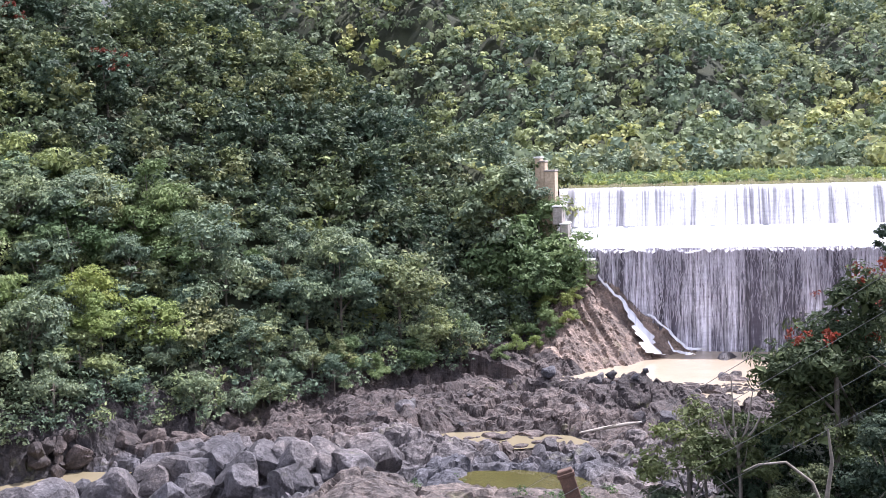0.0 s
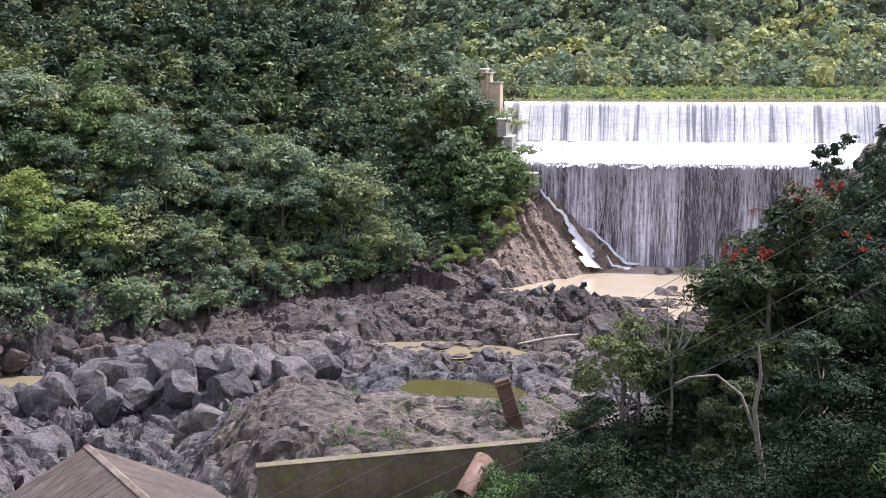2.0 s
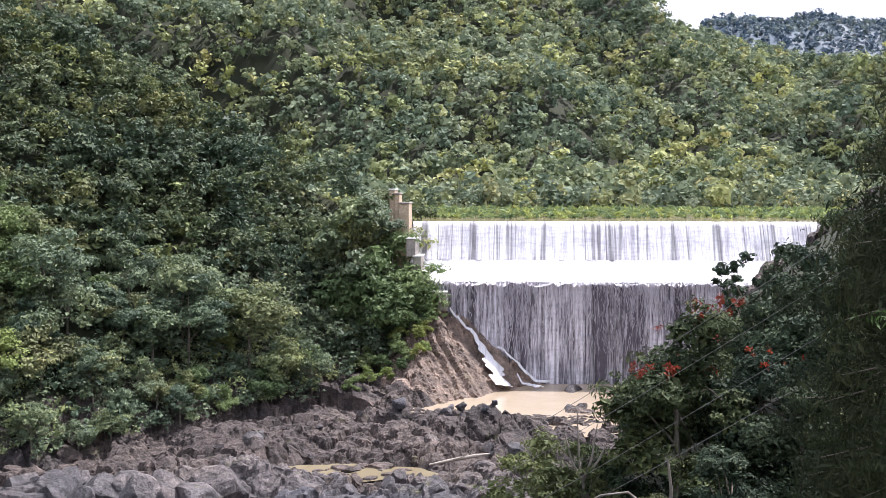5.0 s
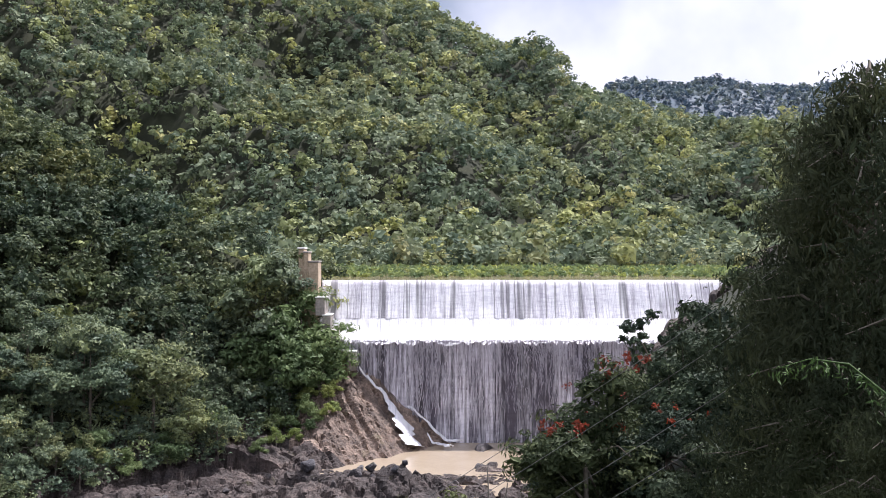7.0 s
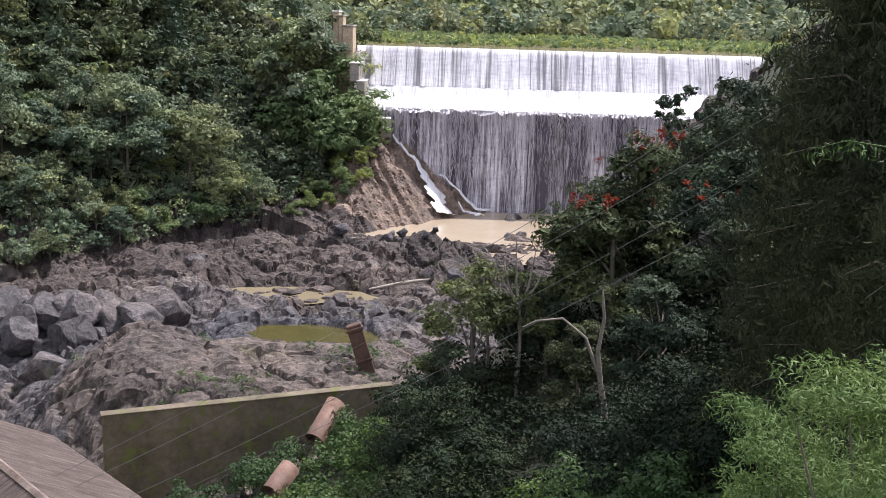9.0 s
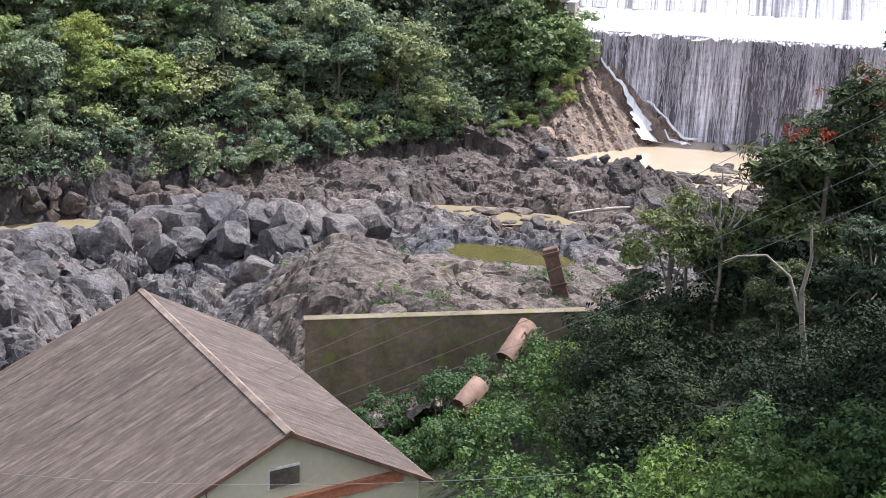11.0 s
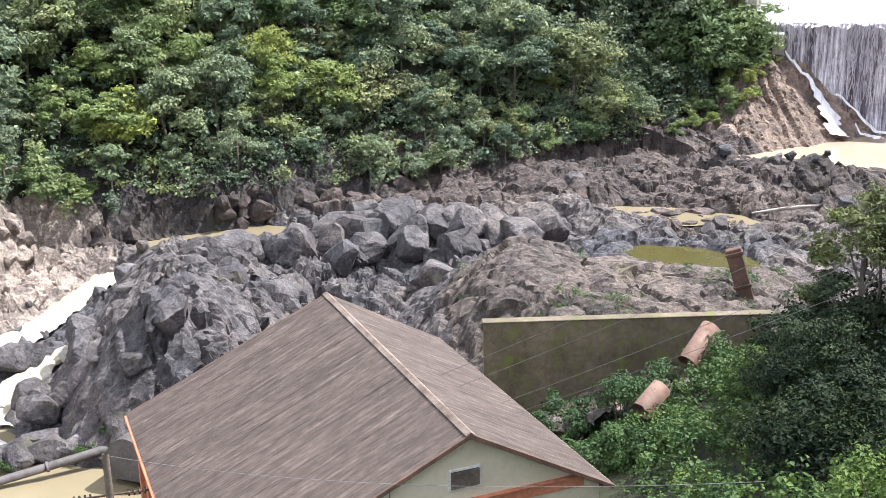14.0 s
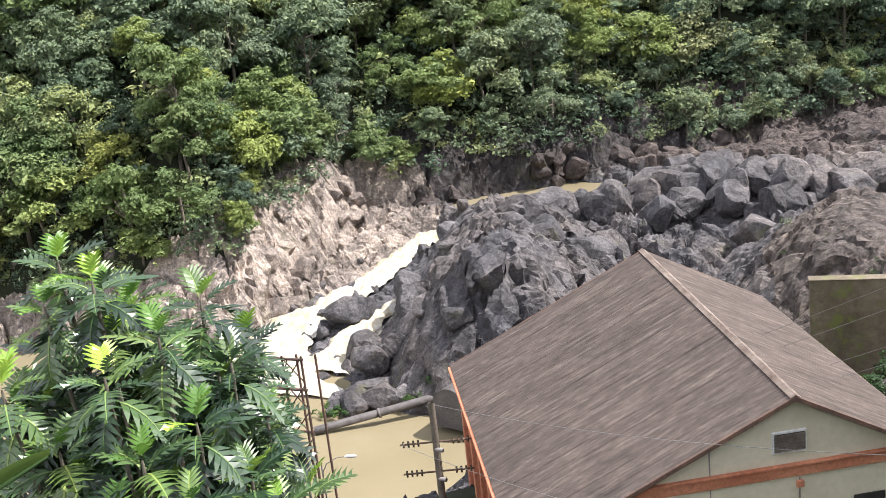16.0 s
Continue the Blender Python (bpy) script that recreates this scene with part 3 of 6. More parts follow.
def rock_relief(x, y):
    """Fractured blocks, tilted ledges and pits of the bed."""
    wx, wy = x + 1.6 * (fbm(x / 3, y / 3, 3, 41) - 0.5), y + 1.6 * (fbm(x / 3, y / 3, 3, 43) - 0.5)
    c, s = math.cos(0.5), math.sin(0.5)
    u, v = wx * c + wy * s, -wx * s + wy * c
    f1, f2, own, dx, dy = cells(u / 6.5, v / 3.6, 3)
    g1, g2, own2, ex, ey = cells(u / 2.3 + 5, v / 1.5, 8)
    big = (own - 0.5) * 2.3 + (dx * (own * 7 % 1 - 0.5) + dy * (own * 13 % 1 - 0.2)) * 3.2 - 1.7 * smooth(0.13, 0.0, f2 - f1)
    small = (own2 - 0.5) * 0.75 + ex * (own2 * 9 % 1 - 0.5) * 0.9 + ey * (own2 * 5 % 1 - 0.4) * 0.9 - 0.4 * smooth(0.10, 0.0, g2 - g1)
    h1, h2, own3, hx, hy = cells(u / 1.05 + 9, v / 0.7, 14)
    chips = (own3 - 0.5) * 0.16 + hx * (own3 * 11 % 1 - 0.5) * 0.3 - 0.12 * smooth(0.14, 0.0, h2 - h1)
    return big + small + chips + 0.8 * (fbm(x / 2.2, y / 2.2, 4, 51, True) - 0.6)


def strata(x, y):
    """Thin tilted beds that weather into long ribs."""
    c, s = math.cos(-0.35), math.sin(-0.35)
    wx, wy = x + 2.0 * (fbm(x / 5, y / 5, 2, 81) - 0.5), y + 2.0 * (fbm(x / 5, y / 5, 2, 83) - 0.5)
    u, v = wx * c + wy * s, -wx * s + wy * c
    return 0.85 * (fbm(u / 6.0, v / 1.1, 4, 91, True, 0.62) - 0.6) - 0.95 * smooth(0.06, 0.0, abs(vnoise(u / 9, v / 4.5, 95) - 0.5))


def flat(x, y):
    """Where the rock is worn into one broad slab rather than blocks."""
    return np.clip(mound(x, y, -14, 78, 17, 14, 10, 4) * 0.84 + 0.9 * mound(x, y, 8, 176, 26, 15, 25, 6) + 0.8 * mound(x, y, -13, 98, 13, 9, -14, 4), 0, 0.9)


def sheet(xs, ys, keep=None, height=None):
    X, Y = np.meshgrid(xs, ys)
    Z = height(X, Y)
    nx, ny = len(xs), len(ys)
    a = (np.arange(ny - 1)[:, None] * nx + np.arange(nx - 1)[None, :]).ravel()
    faces = np.stack([a, a + 1, a + nx + 1, a + nx], 1)
    if keep is not None:
        K = keep(X, Y).ravel()
        faces = faces[K[faces].all(1)]
    verts = np.stack([X, Y, Z], -1).reshape(-1, 3)
    used = np.unique(faces)
    remap = np.zeros(len(verts), np.int64)
    remap[used] = np.arange(len(used))
    return verts[used], remap[faces]


def spaced(lo, a, b, hi, step, grow=1.25):
    mid = list(np.arange(a, b, step))
    down, up, s = [a], [mid[-1]], step
    while down[-1] > lo or up[-1] < hi:
        s *= grow
        down.append(down[-1] - s)
        up.append(up[-1] + s)
    return np.array(down[:0:-1] + mid + up[1:])


def in_bed(x, y):
    s, _ = beyond(x, y)
    n, _ = along(NEAR, x, y)
    return (s < np.where(y > 172, 12, 7.5)) & (n > -7) & (y < 203) & (x > -118)


def ground_height(x, y):
    z, s, n = land(x, y)
    return np.where((s < np.where(y > 172, 10, 5.0)) & (n > -5) & (y < 202) & (x > -116) & (y > 30), z - 4.5, z - 7.0 * smooth(330, 420, np.hypot(x, y))) + 0.5 * (fbm(x / 5, y / 5, 3, 77) - 0.5)


def graded(lo, a, b, c, d, hi):
    """Grid lines 3 m apart from b to c, 9 m apart over the rest of a to d, then widening."""
    inner = np.r_[np.arange(a, b, 9.0), np.arange(b, c, 3.0), np.arange(c, d + 1, 9.0)]
    down, up, s = [inner[0]], [inner[-1]], 9.0
    while down[-1] > lo or up[-1] < hi:
        s *= 1.25
        down.append(down[-1] - s)
        up.append(up[-1] + s)
    return np.array(down[:0:-1] + list(inner) + up[1:])


v, f = sheet(graded(-3500, -450, -230, 150, 440, 3500), graded(-1500, -60, -40, 270, 900, 4600), None, ground_height)
ground = new("ground", mesh_arrays("ground", v, f, SOIL, True))
tagged(ground, "dark forest soil of the steep wooded valley", "ground", kind="structure")


def bed_surface(x, y):
    z, s, n = land(x, y)
    steep = smooth(-1, 4, s)
    gx, gy = bed_height(x + 0.8, y) - bed_height(x - 0.8, y), bed_height(x, y + 0.8) - bed_height(x, y - 0.8)
    calm = washed(x, y) / (1 + 0.5 * (gx * gx + gy * gy))
    return z + calm * (rock_relief(x, y) * (1 - flat(x, y)) * (0.62 + 0.5 * smooth(150, 70, y)) * (1 - 0.4 * steep) + strata(x, y))


def crumbled(v, f, deep):
    """Pushes a rock surface in and out along its own slope, in broken ribs and pits at three sizes."""
    tri = v[f]
    nf = np.cross(tri[:, 2] - tri[:, 0], tri[:, 3] - tri[:, 1])
    nv = np.zeros_like(v)
    for k in range(4):
        np.add.at(nv, f[:, k], nf)
    nv /= np.linalg.norm(nv, axis=1, keepdims=True) + 1e-9
    p, q = v[:, 0] + 0.75 * v[:, 2], v[:, 1] - 0.85 * v[:, 2]
    where = fbm(p / 9, q / 9, 3, 29)
    f1, f2, own, dx, dy = cells(p / 4.6, q / 2.0, 33)
    h = 1.1 * (own - 0.5) + 1.2 * dx * (own * 7 % 1 - 0.5) - 0.7 * smooth(0.10, 0, f2 - f1)
    h = h * (0.3 + 1.2 * where) + 1.0 * (fbm(p / 2.6, q / 1.3, 4, 61, True, 0.6) - 0.6) * (0.4 + where)
    return v + nv * (h * deep)[:, None]


v, f = sheet(np.arange(-118, 62, 0.30), np.arange(30, 203.5, 0.30), in_bed, bed_surface)
slope_ = abs(bed_height(v[:, 0] + 1, v[:, 1]) - bed_height(v[:, 0] - 1, v[:, 1])) + abs(bed_height(v[:, 0], v[:, 1] + 1) - bed_height(v[:, 0], v[:, 1] - 1))
v = crumbled(v, f, (0.30 + 0.55 * smooth(0.4, 2.0, slope_)) * (1 - 0.3 * flat(v[:, 0], v[:, 1])) * washed(v[:, 0], v[:, 1]))
bed = new("river_bed", mesh_arrays("river_bed", v, f, ROCK, False))
# bleached rock where floods scour the far bank and the dam's abutment
me = bed.data
me.materials.append(ROCK_PALE)
centre = v[f].mean(1)
sc, _ = beyond(centre[:, 0], centre[:, 1])
wander = 5 * (fbm(centre[:, 0] / 6, centre[:, 1] / 6, 3, 71) - 0.5)
pale = ((sc + wander > -0.5) & (centre[:, 1] < 103 + 0.5 * wander))
pale |= (along([r[:2] for r in RAPIDS[2:]], centre[:, 0], centre[:, 1])[0] < -1.2) & (centre[:, 1] < 99) & (centre[:, 1] > 60) & (centre[:, 0] < -72)
tan = (rise(centre[:, 0], centre[:, 1]) > 0.4) & (centre[:, 1] > 170 + wander) & (centre[:, 0] > -24)
me.materials.append(ROCK_BROWN)
brown = tan | (mound(centre[:, 0], centre[:, 1], -14, 80, 17, 20, 0, 4) > 0.4 + 0.06 * wander) | (centre[:, 1] + 3 * wander > 128)
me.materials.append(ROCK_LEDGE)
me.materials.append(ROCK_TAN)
me.materials.append(ROCK_CLIFF_SHADE)
# cliff face under the trees, given the rock with shade in its colour
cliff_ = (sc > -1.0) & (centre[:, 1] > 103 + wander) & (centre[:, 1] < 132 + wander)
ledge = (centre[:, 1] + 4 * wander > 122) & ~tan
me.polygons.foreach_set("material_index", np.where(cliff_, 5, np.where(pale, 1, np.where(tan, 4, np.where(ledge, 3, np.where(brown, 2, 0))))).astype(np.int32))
tagged(bed, "fractured grey-brown river rock with worn slabs and ledges", "rock", kind="structure")

# ---- water ----


def pond(name, cx, cy, rx, ry, turn, z, mat, label, seed, cells_=40):
    """A still sheet of water with an uneven shore, its rim running under the rock."""
    bm = bmesh.new()
    c, s = math.cos(radians(turn)), math.sin(radians(turn))
    rings = []
    for k in range(9):
        ring = []
        for i in range(cells_):
            a = 2 * math.pi * i / cells_
            r = (k + 0.02) / 8 * (1 + 0.12 * math.sin(3 * a + seed) + 0.07 * math.sin(7 * a + 2 * seed))
            u, w = rx * r * math.cos(a), ry * r * math.sin(a)
            ring.append(bm.verts.new((cx + u * c - w * s, cy + u * s + w * c, z)))
        rings.append(ring)
    for ra, rb in zip(rings, rings[1:]):
        for i in range(cells_):
            bm.faces.new((ra[i], ra[(i + 1) % cells_], rb[(i + 1) % cells_], rb[i]))
    ob = new(name, bm_mesh(name, bm, mat, True))
    return tagged(ob, label, "water", kind="structure")


pond("water_pool", 6, 178, 32, 24, 20, 6.5, WATER_POOL, "muddy brown plunge pool below the dam", 1.0)
pond("water_channel", -23, 129, 10.5, 4.4, 8, 6.2, WATER_LOW, "shallow brown water between rock ledges", 2.0)
pond("water_side_channel", -27, 154, 6, 3.4, 20, 5.6, WATER_LOW, "small brown puddle among rocks", 3.0)
pond("water_rock_pool", -14.2, 100, 7.0, 4.6, -12, 9.9, WATER_GREEN, "still green rock pool", 4.0)
pond("water_cliff_pool", -70.5, 109.5, 11.0, 5.4, 38, 4.5, WATER_LOW, "brown water at the foot of the cliff", 5.0)
v, f = sheet(spaced(-600, -130, -20, -10, 6.0), spaced(-300, -20, 80, 82, 6.0), lambda x, y: (beyond(x, y)[0] < 14), lambda x, y: x * 0 + LOW_Z)
river = new("water_river", mesh_arrays("water_river", v, f, WATER_LOW, True))
tagged(river, "smooth muddy brown river", "water", kind="structure")
v, f = sheet(spaced(-700, -60, 120, 900, 8.0), np.r_[np.arange(DAM_Y + 1.2, 420, 8), 460, 540], lambda x, y: (x > -30 - (y - 200) * 0.9), lambda x, y: x * 0 + LAKE_Z)
lake = new("water_reservoir", mesh_arrays("water_reservoir", v, f, WATER_LOW, True))
tagged(lake, "calm reservoir behind the dam crest", "water", kind="structure")
def white_water(name, rows, label):
    """A run of broken water between rocks, its edges dipping under the stones."""
    rv, rf, n, m = [], [], 14, 25
    for i in range((len(rows) - 1) * n + 1):
        k, t = divmod(i, n)
        p, q = rows[k], rows[min(k + 1, len(rows) - 1)]
        x0, y0, z0, w0 = [a + (b - a) * t / n for a, b in zip(p, q)]
        w0 *= 1.2 + 0.5 * noise.noise(Vector((y0 * 0.5, 3, 1)))
        for j in range(m):
            e = 2 * j / (m - 1) - 1
            o = e * w0
            chop = 0.45 * noise.noise(Vector((x0 + o, y0, 0)) * 0.9) + 0.28 * noise.noise(Vector((x0 + o, y0, 4)) * 2.4) + 0.12 * noise.noise(Vector((x0 + o, y0, 8)) * 5.0)
            rv.append((x0 + o * 0.93 + 0.3 * noise.noise(Vector((y0, e, 2))), y0 + o * 0.25, z0 + 0.35 * min(1, z0) + chop * min(1, z0 + 0.2) - 0.55 * abs(e) ** 3 * min(1, z0 + 0.1)))
        if i:
            rf += [((i - 1) * m + j, (i - 1) * m + j + 1, i * m + j + 1, i * m + j) for j in range(m - 1)]
    return tagged(new(name, mesh_arrays(name, rv, rf, WATER_FOAM, True)), label, "water", kind="structure")


white_water("water_rapids", RAPIDS, "white foaming rapids running down between rocks")
white_water("water_side_rapids", BRAID, "narrow braid of white water among rocks")

# ---- the dam ----
dam = empty("dam", (0, DAM_Y, 0), "tall concrete overflow dam with water pouring over it", "dam", kind="structure")
DL, DR = -21.8, 62.0
# profile from the crest down, towards the viewer: (out, height)
PROFILE = [(-0.2, CREST_Z + 0.0), (-0.8, CREST_Z - 0.35), (-1.9, CREST_Z - 2.2), (-3.4, CREST_Z - 4.9), (-4.6, CREST_Z - 6.7), (-5.8, CREST_Z - 8.1), (-7.0, CREST_Z - 9.1), (-8.2, CREST_Z - 9.8), (-9.3, CREST_Z - 10.4)]


def swept(xs, profile, wob=0.0, seed=0):
    V = [(x, o + wob * (noise.noise(Vector((x * 0.9, h * 0.16, seed))) + 0.6 * noise.noise(Vector((x * 2.6, h * 0.4, seed + 3)))), h) for x in xs for o, h in profile]
    k = len(profile)
    Fc = [((i) * k + j, (i) * k + j + 1, (i + 1) * k + j + 1, (i + 1) * k + j) for i in range(len(xs) - 1) for j in range(k - 1)]
    return V, Fc


def finer(profile, n):
    out = []
    for (a, b), (c, d) in zip(profile, profile[1:]):
        out += [(a + (c - a) * i / n, b + (d - b) * i / n) for i in range(n)]
    return out + [profile[-1]]


xs = np.arange(DL, DR, 0.45)
bm = bmesh.new()
ring = [(6.0, -2.0), (6.0, CREST_Z - 0.4), (0.6, CREST_Z - 0.4), (-0.6, CREST_Z - 0.7), (-4.4, CREST_Z - 7.6), (-6.4, CREST_Z - 9.6), (-8.6, CREST_Z - 11.0), (-8.2, 2.0), (-8.2, -2.0)]
left_ring, right_ring = [bm.verts.new((DL, o, h)) for o, h in ring], [bm.verts.new((DR + 40, o, h)) for o, h in ring]
for i in range(len(ring)):
    j = (i + 1) % len(ring)
    bm.faces.new((left_ring[i], left_ring[j], right_ring[j], right_ring[i]))
bm.faces.new(left_ring[::-1])
bm.faces.new(right_ring)
part("dam_body", bm, CONCRETE, dam, "wet concrete body")
V, Fc = swept(xs, finer(PROFILE[:5], 3), 0.13, 1)
part("upper_fall", mesh_arrays("upper_fall", V, Fc, FALL_UPPER, True), None, dam, "white streaked sheet of sunlit water")
V, Fc = swept(xs, finer(PROFILE[4:], 4), 0.16, 2)
V = [(x, o - 0.35 * (h < CREST_Z - 10.3), h - (1.5 * abs(noise.noise(Vector((x * 1.1, 0, 9)))) + 0.7 * noise.noise(Vector((x * 3.1, 2, 9))) if h < CREST_Z - 10.2 else 0)) for x, o, h in V]
part("foam_ledge", mesh_arrays("foam_ledge", V, Fc, FALL_FOAM, True), None, dam, "bright white foam on the ledge")
V, Fc = swept(xs, finer([(-8.9, CREST_Z - 10.3), (-9.0, 20), (-9.1, 14), (-9.3, 6.0)], 8), 0.2, 3)
part("lower_fall", mesh_arrays("lower_fall", V, Fc, FALL_LOWER, True), None, dam, "thin falling water over a dark wet wall")
# separate threads of falling water
rng = np.random.default_rng(5)
V, Fc = [], []
for i in range(5200):
    x = rng.uniform(DL + 4, DR)
    clump = vnoise(np.array(x * 0.55), np.array(0.5), 4)
    if rng.random() > 0.25 + clump:
        continue
    top = CREST_Z - 10.0 - (rng.random() ** 2.4) * 12
    length = rng.uniform(0.3, 1.5) * (1.6 if clump > 0.6 else 1.0)
    w, o = rng.uniform(0.018, 0.06), -9.45 - rng.random() * 0.5
    for k in range(5):
        q = k / 4
        ww = w * (1 - 0.75 * abs(q - 0.35))
        xx = x + 0.12 * math.sin(q * 5 + i)
        V += [(xx - ww, o, top - length * q), (xx, o - ww, top - length * q), (xx + ww, o, top - length * q)]
    b = len(V) - 15
    for k in range(4):
        a = b + 3 * k
        Fc += [(a, a + 1, a + 4, a + 3), (a + 1, a + 2, a + 5, a + 4)]
tagged(part("falling_threads", mesh_arrays("falling_threads", V, Fc, FALL_MIST, True), None, dam, "broken white threads of falling water"), kind="stuff")
part("crest_lip", block((DL, -0.15, CREST_Z - 0.5), (DR + 30, 0.75, CREST_Z - 0.12), bevel=0.08), CONCRETE, dam)
# abutment tower at the dam's end
tower = empty("abutment_tower", (-24.0, DAM_Y - 3, 0), "tan masonry abutment tower beside the dam crest", "tower", kind="structure")
bm = bmesh.new()
for lo, hi in (((0.2, -2.4, 26), (2.0, 2.4, 37.6)), ((-0.6, -2.0, 26), (0.2, 2.4, 39.3)), ((-1.6, -1.6, 26), (-0.6, 2.4, 40.0))):
    box(bm, lo, hi, bevel=0.08)
part("masonry", bm, STONE_TAN, tower)
part("coping", block((-0.8, -2.2, 39.3), (0.3, 2.5, 39.6), bevel=0.06), CONCRETE, tower)
part("coping", block((0.1, -2.6, 37.6), (2.1, 2.5, 37.9), bevel=0.06), CONCRETE, tower)
part("coping", block((-1.8, -1.8, 40.0), (-0.5, 2.5, 40.3), bevel=0.06), WHITE_PAINT, tower)
# stepped concrete blocks down the abutment
for i, (x, z, w, h) in enumerate(((-21.0, 31.6, 1.6, 3.0), (-19.9, 28.6, 1.4, 2.4), (-18.8, 25.8, 1.2, 1.6), (-17.6, 22.6, 1.4, 2.0), (-15.6, 22.4, 1.5, 3.2))):
    o = empty("spillway_step", (x, DAM_Y - 10.5, z), "weathered concrete step of the dam abutment", "concrete block", "abutment steps")
    part("step", block((-w / 2, -1.2, -h), (w / 2, 4, 0), bevel=0.1), CONCRETE, o)
    part("cap", block((-w / 2 - 0.1, -1.35, 0), (w / 2 + 0.1, 4, 0.22), bevel=0.05), WHITE_PAINT, o)
# side cascade over the abutment rock, in several runs
cv, cf = [], []
for k, (xa, ya, xb, yb, wa, wb) in enumerate(((-14.3, 189.9, -8.2, 187.8, 0.25, 0.9), (-9.2, 188.4, -4.6, 182.6, 1.2, 3.0), (-6.0, 190.2, 3.0, 188.6, 0.4, 0.9), (-2.6, 187.4, 1.4, 183.4, 0.2, 0.8))):
    for i in range(46):
        t = i / 45
        x0, y0 = xa + (xb - xa) * t + 0.5 * noise.noise(Vector((t * 5, k, 0))), ya + (yb - ya) * t + 0.8 * noise.noise(Vector((t * 4, k, 7)))
        w = (wa + (wb - wa) * t) * (0.7 + 0.6 * noise.noise(Vector((t * 9, k, 3))))
        for j in range(7):
            o = (j / 3 - 1) * w
            x, y = x0 + o * 0.85, y0 + o * 0.35
            around = bed_surface(x + np.array([0, 0.7, -0.7, 0, 0]), y + np.array([0, 0, 0, 0.7, -0.7]))
            z = 0.5 * float(around.mean()) + 0.5 * float(around.max())
            cv.append((x, y, max(z, 6.5) + 0.95 - 0.3 * (j / 3 - 1) ** 2 + 0.12 * noise.noise(Vector((x * 3, y * 3, 0)))))
        if i:
            b = len(cv) - 14
            cf += [(b + j, b + j + 1, b + j + 8, b + j + 7) for j in range(6)]
tagged(new("water_cascade", mesh_arrays("water_cascade", cv, cf, FALL_FOAM, True)), "white side cascades running down sloping rock", "water", kind="structure")

# ---- powerhouse ----
RZ = 20.7                                     # ridge height
house = empty("powerhouse", pose(-13.87, 37.52, 0, 0, 0, 44.2), "cream and coral powerhouse with a weathered brown sheet roof", "house")
# local axes: y runs along the ridge away from the near gable, x across it
LEN, WR, WL, HR, HL = 19.1, 6.72, 11.2, 3.74, 5.07
BASE = 6.0


def gable(y0, y1):
    bm = bmesh.new()
    prof = [(-WL + 0.55, BASE), (WR - 0.45, BASE), (WR - 0.45, RZ - HR + 0.05), (0, RZ - 0.2), (-WL + 0.55, RZ - HL + 0.05)]
    a, b = [bm.verts.new((x, y0, z)) for x, z in prof], [bm.verts.new((x, y1, z)) for x, z in prof]
    bm.faces.new(a)
    bm.faces.new(b[::-1])
    for i in range(5):
        bm.faces.new((a[i], b[i], b[(i + 1) % 5], a[(i + 1) % 5]))
    return bm


part("gable_wall", gable(0.35, 0.7), CREAM, house, "cream rendered gable wall")
part("gable_wall", gable(LEN - 0.7, LEN - 0.35), CREAM, house, "cream rendered gable wall")
part("side_wall", block((WR - 0.8, 0.7, BASE), (WR - 0.45, LEN - 0.7, RZ - HR + 0.05)), CREAM, house)
left_wall = part("side_wall", block((-WL + 0.55, 0.7, BASE), (-WL + 0.9, LEN - 0.7, RZ - HL + 0.1)), CORAL, house, "coral painted side wall")
for i in range(7):
    y = 0.9 + i * (LEN - 1.8) / 6
    part("pilaster", block((-WL + 0.25, y - 0.25, BASE), (-WL + 0.56, y + 0.25, RZ - HL + 0.0), bevel=0.03), CORAL, left_wall)
    if i < 6:
        part("side_window", block((-WL + 0.5, y + 0.75, BASE + 2.5), (-WL + 0.57, y + 2.35, RZ - HL - 1.2), bevel=0.01), DARK, left_wall, "dark tall window")
band = part("band", block((-6.85, 0.22, RZ - 3.62), (5.45, 0.4, RZ - 3.17), bevel=0.03), CORAL, house, "coral painted moulding")
part("band_drip", block((-6.6, 0.14, RZ - 3.16), (5.3, 0.4, RZ - 3.06), bevel=0.02), CORAL, band)
for x in (-3.3, 0.35):
    top = RZ - 0.25 - abs(x) * (HL / WL if x < 0 else HR / WR) - 0.25
    part("wall_joint", block((x - 0.025, 0.325, BASE), (x + 0.025, 0.36, RZ - 3.75 if x > 0 else top)), STEEL, house, "narrow upright joint in the render")
part("downpipe_head", block((0.2, 0.2, RZ - 4.15), (0.5, 0.36, RZ - 3.85), bevel=0.03), CORAL, house)
vent = part("vent", block((-0.78, 0.25, RZ - 2.55), (0.62, 0.4, RZ - 1.62), bevel=0.02), WHITE_PAINT, house, "louvred gable vent with a pale frame")
part("vent_opening", block((-0.70, 0.235, RZ - 2.47), (0.54, 0.262, RZ - 1.70)), DARK, vent)
for i in range(7):
    z = RZ - 2.42 + i * 0.105
    part("slat", block((-0.70, 0.15, -0.012), (0.54, 0.25, 0.012), Matrix.Translation((0, 0, z + 0.03)) @ Matrix.Translation((0, 0.21, 0)) @ pose(0, 0, 0, 42) @ Matrix.Translation((0, -0.21, 0))), WOOD, vent)
part("low_window", block((2.6, 0.3, RZ - 7.0), (3.9, 0.37, RZ - 4.95), bevel=0.01), DARK, house, "dark window below the moulding")


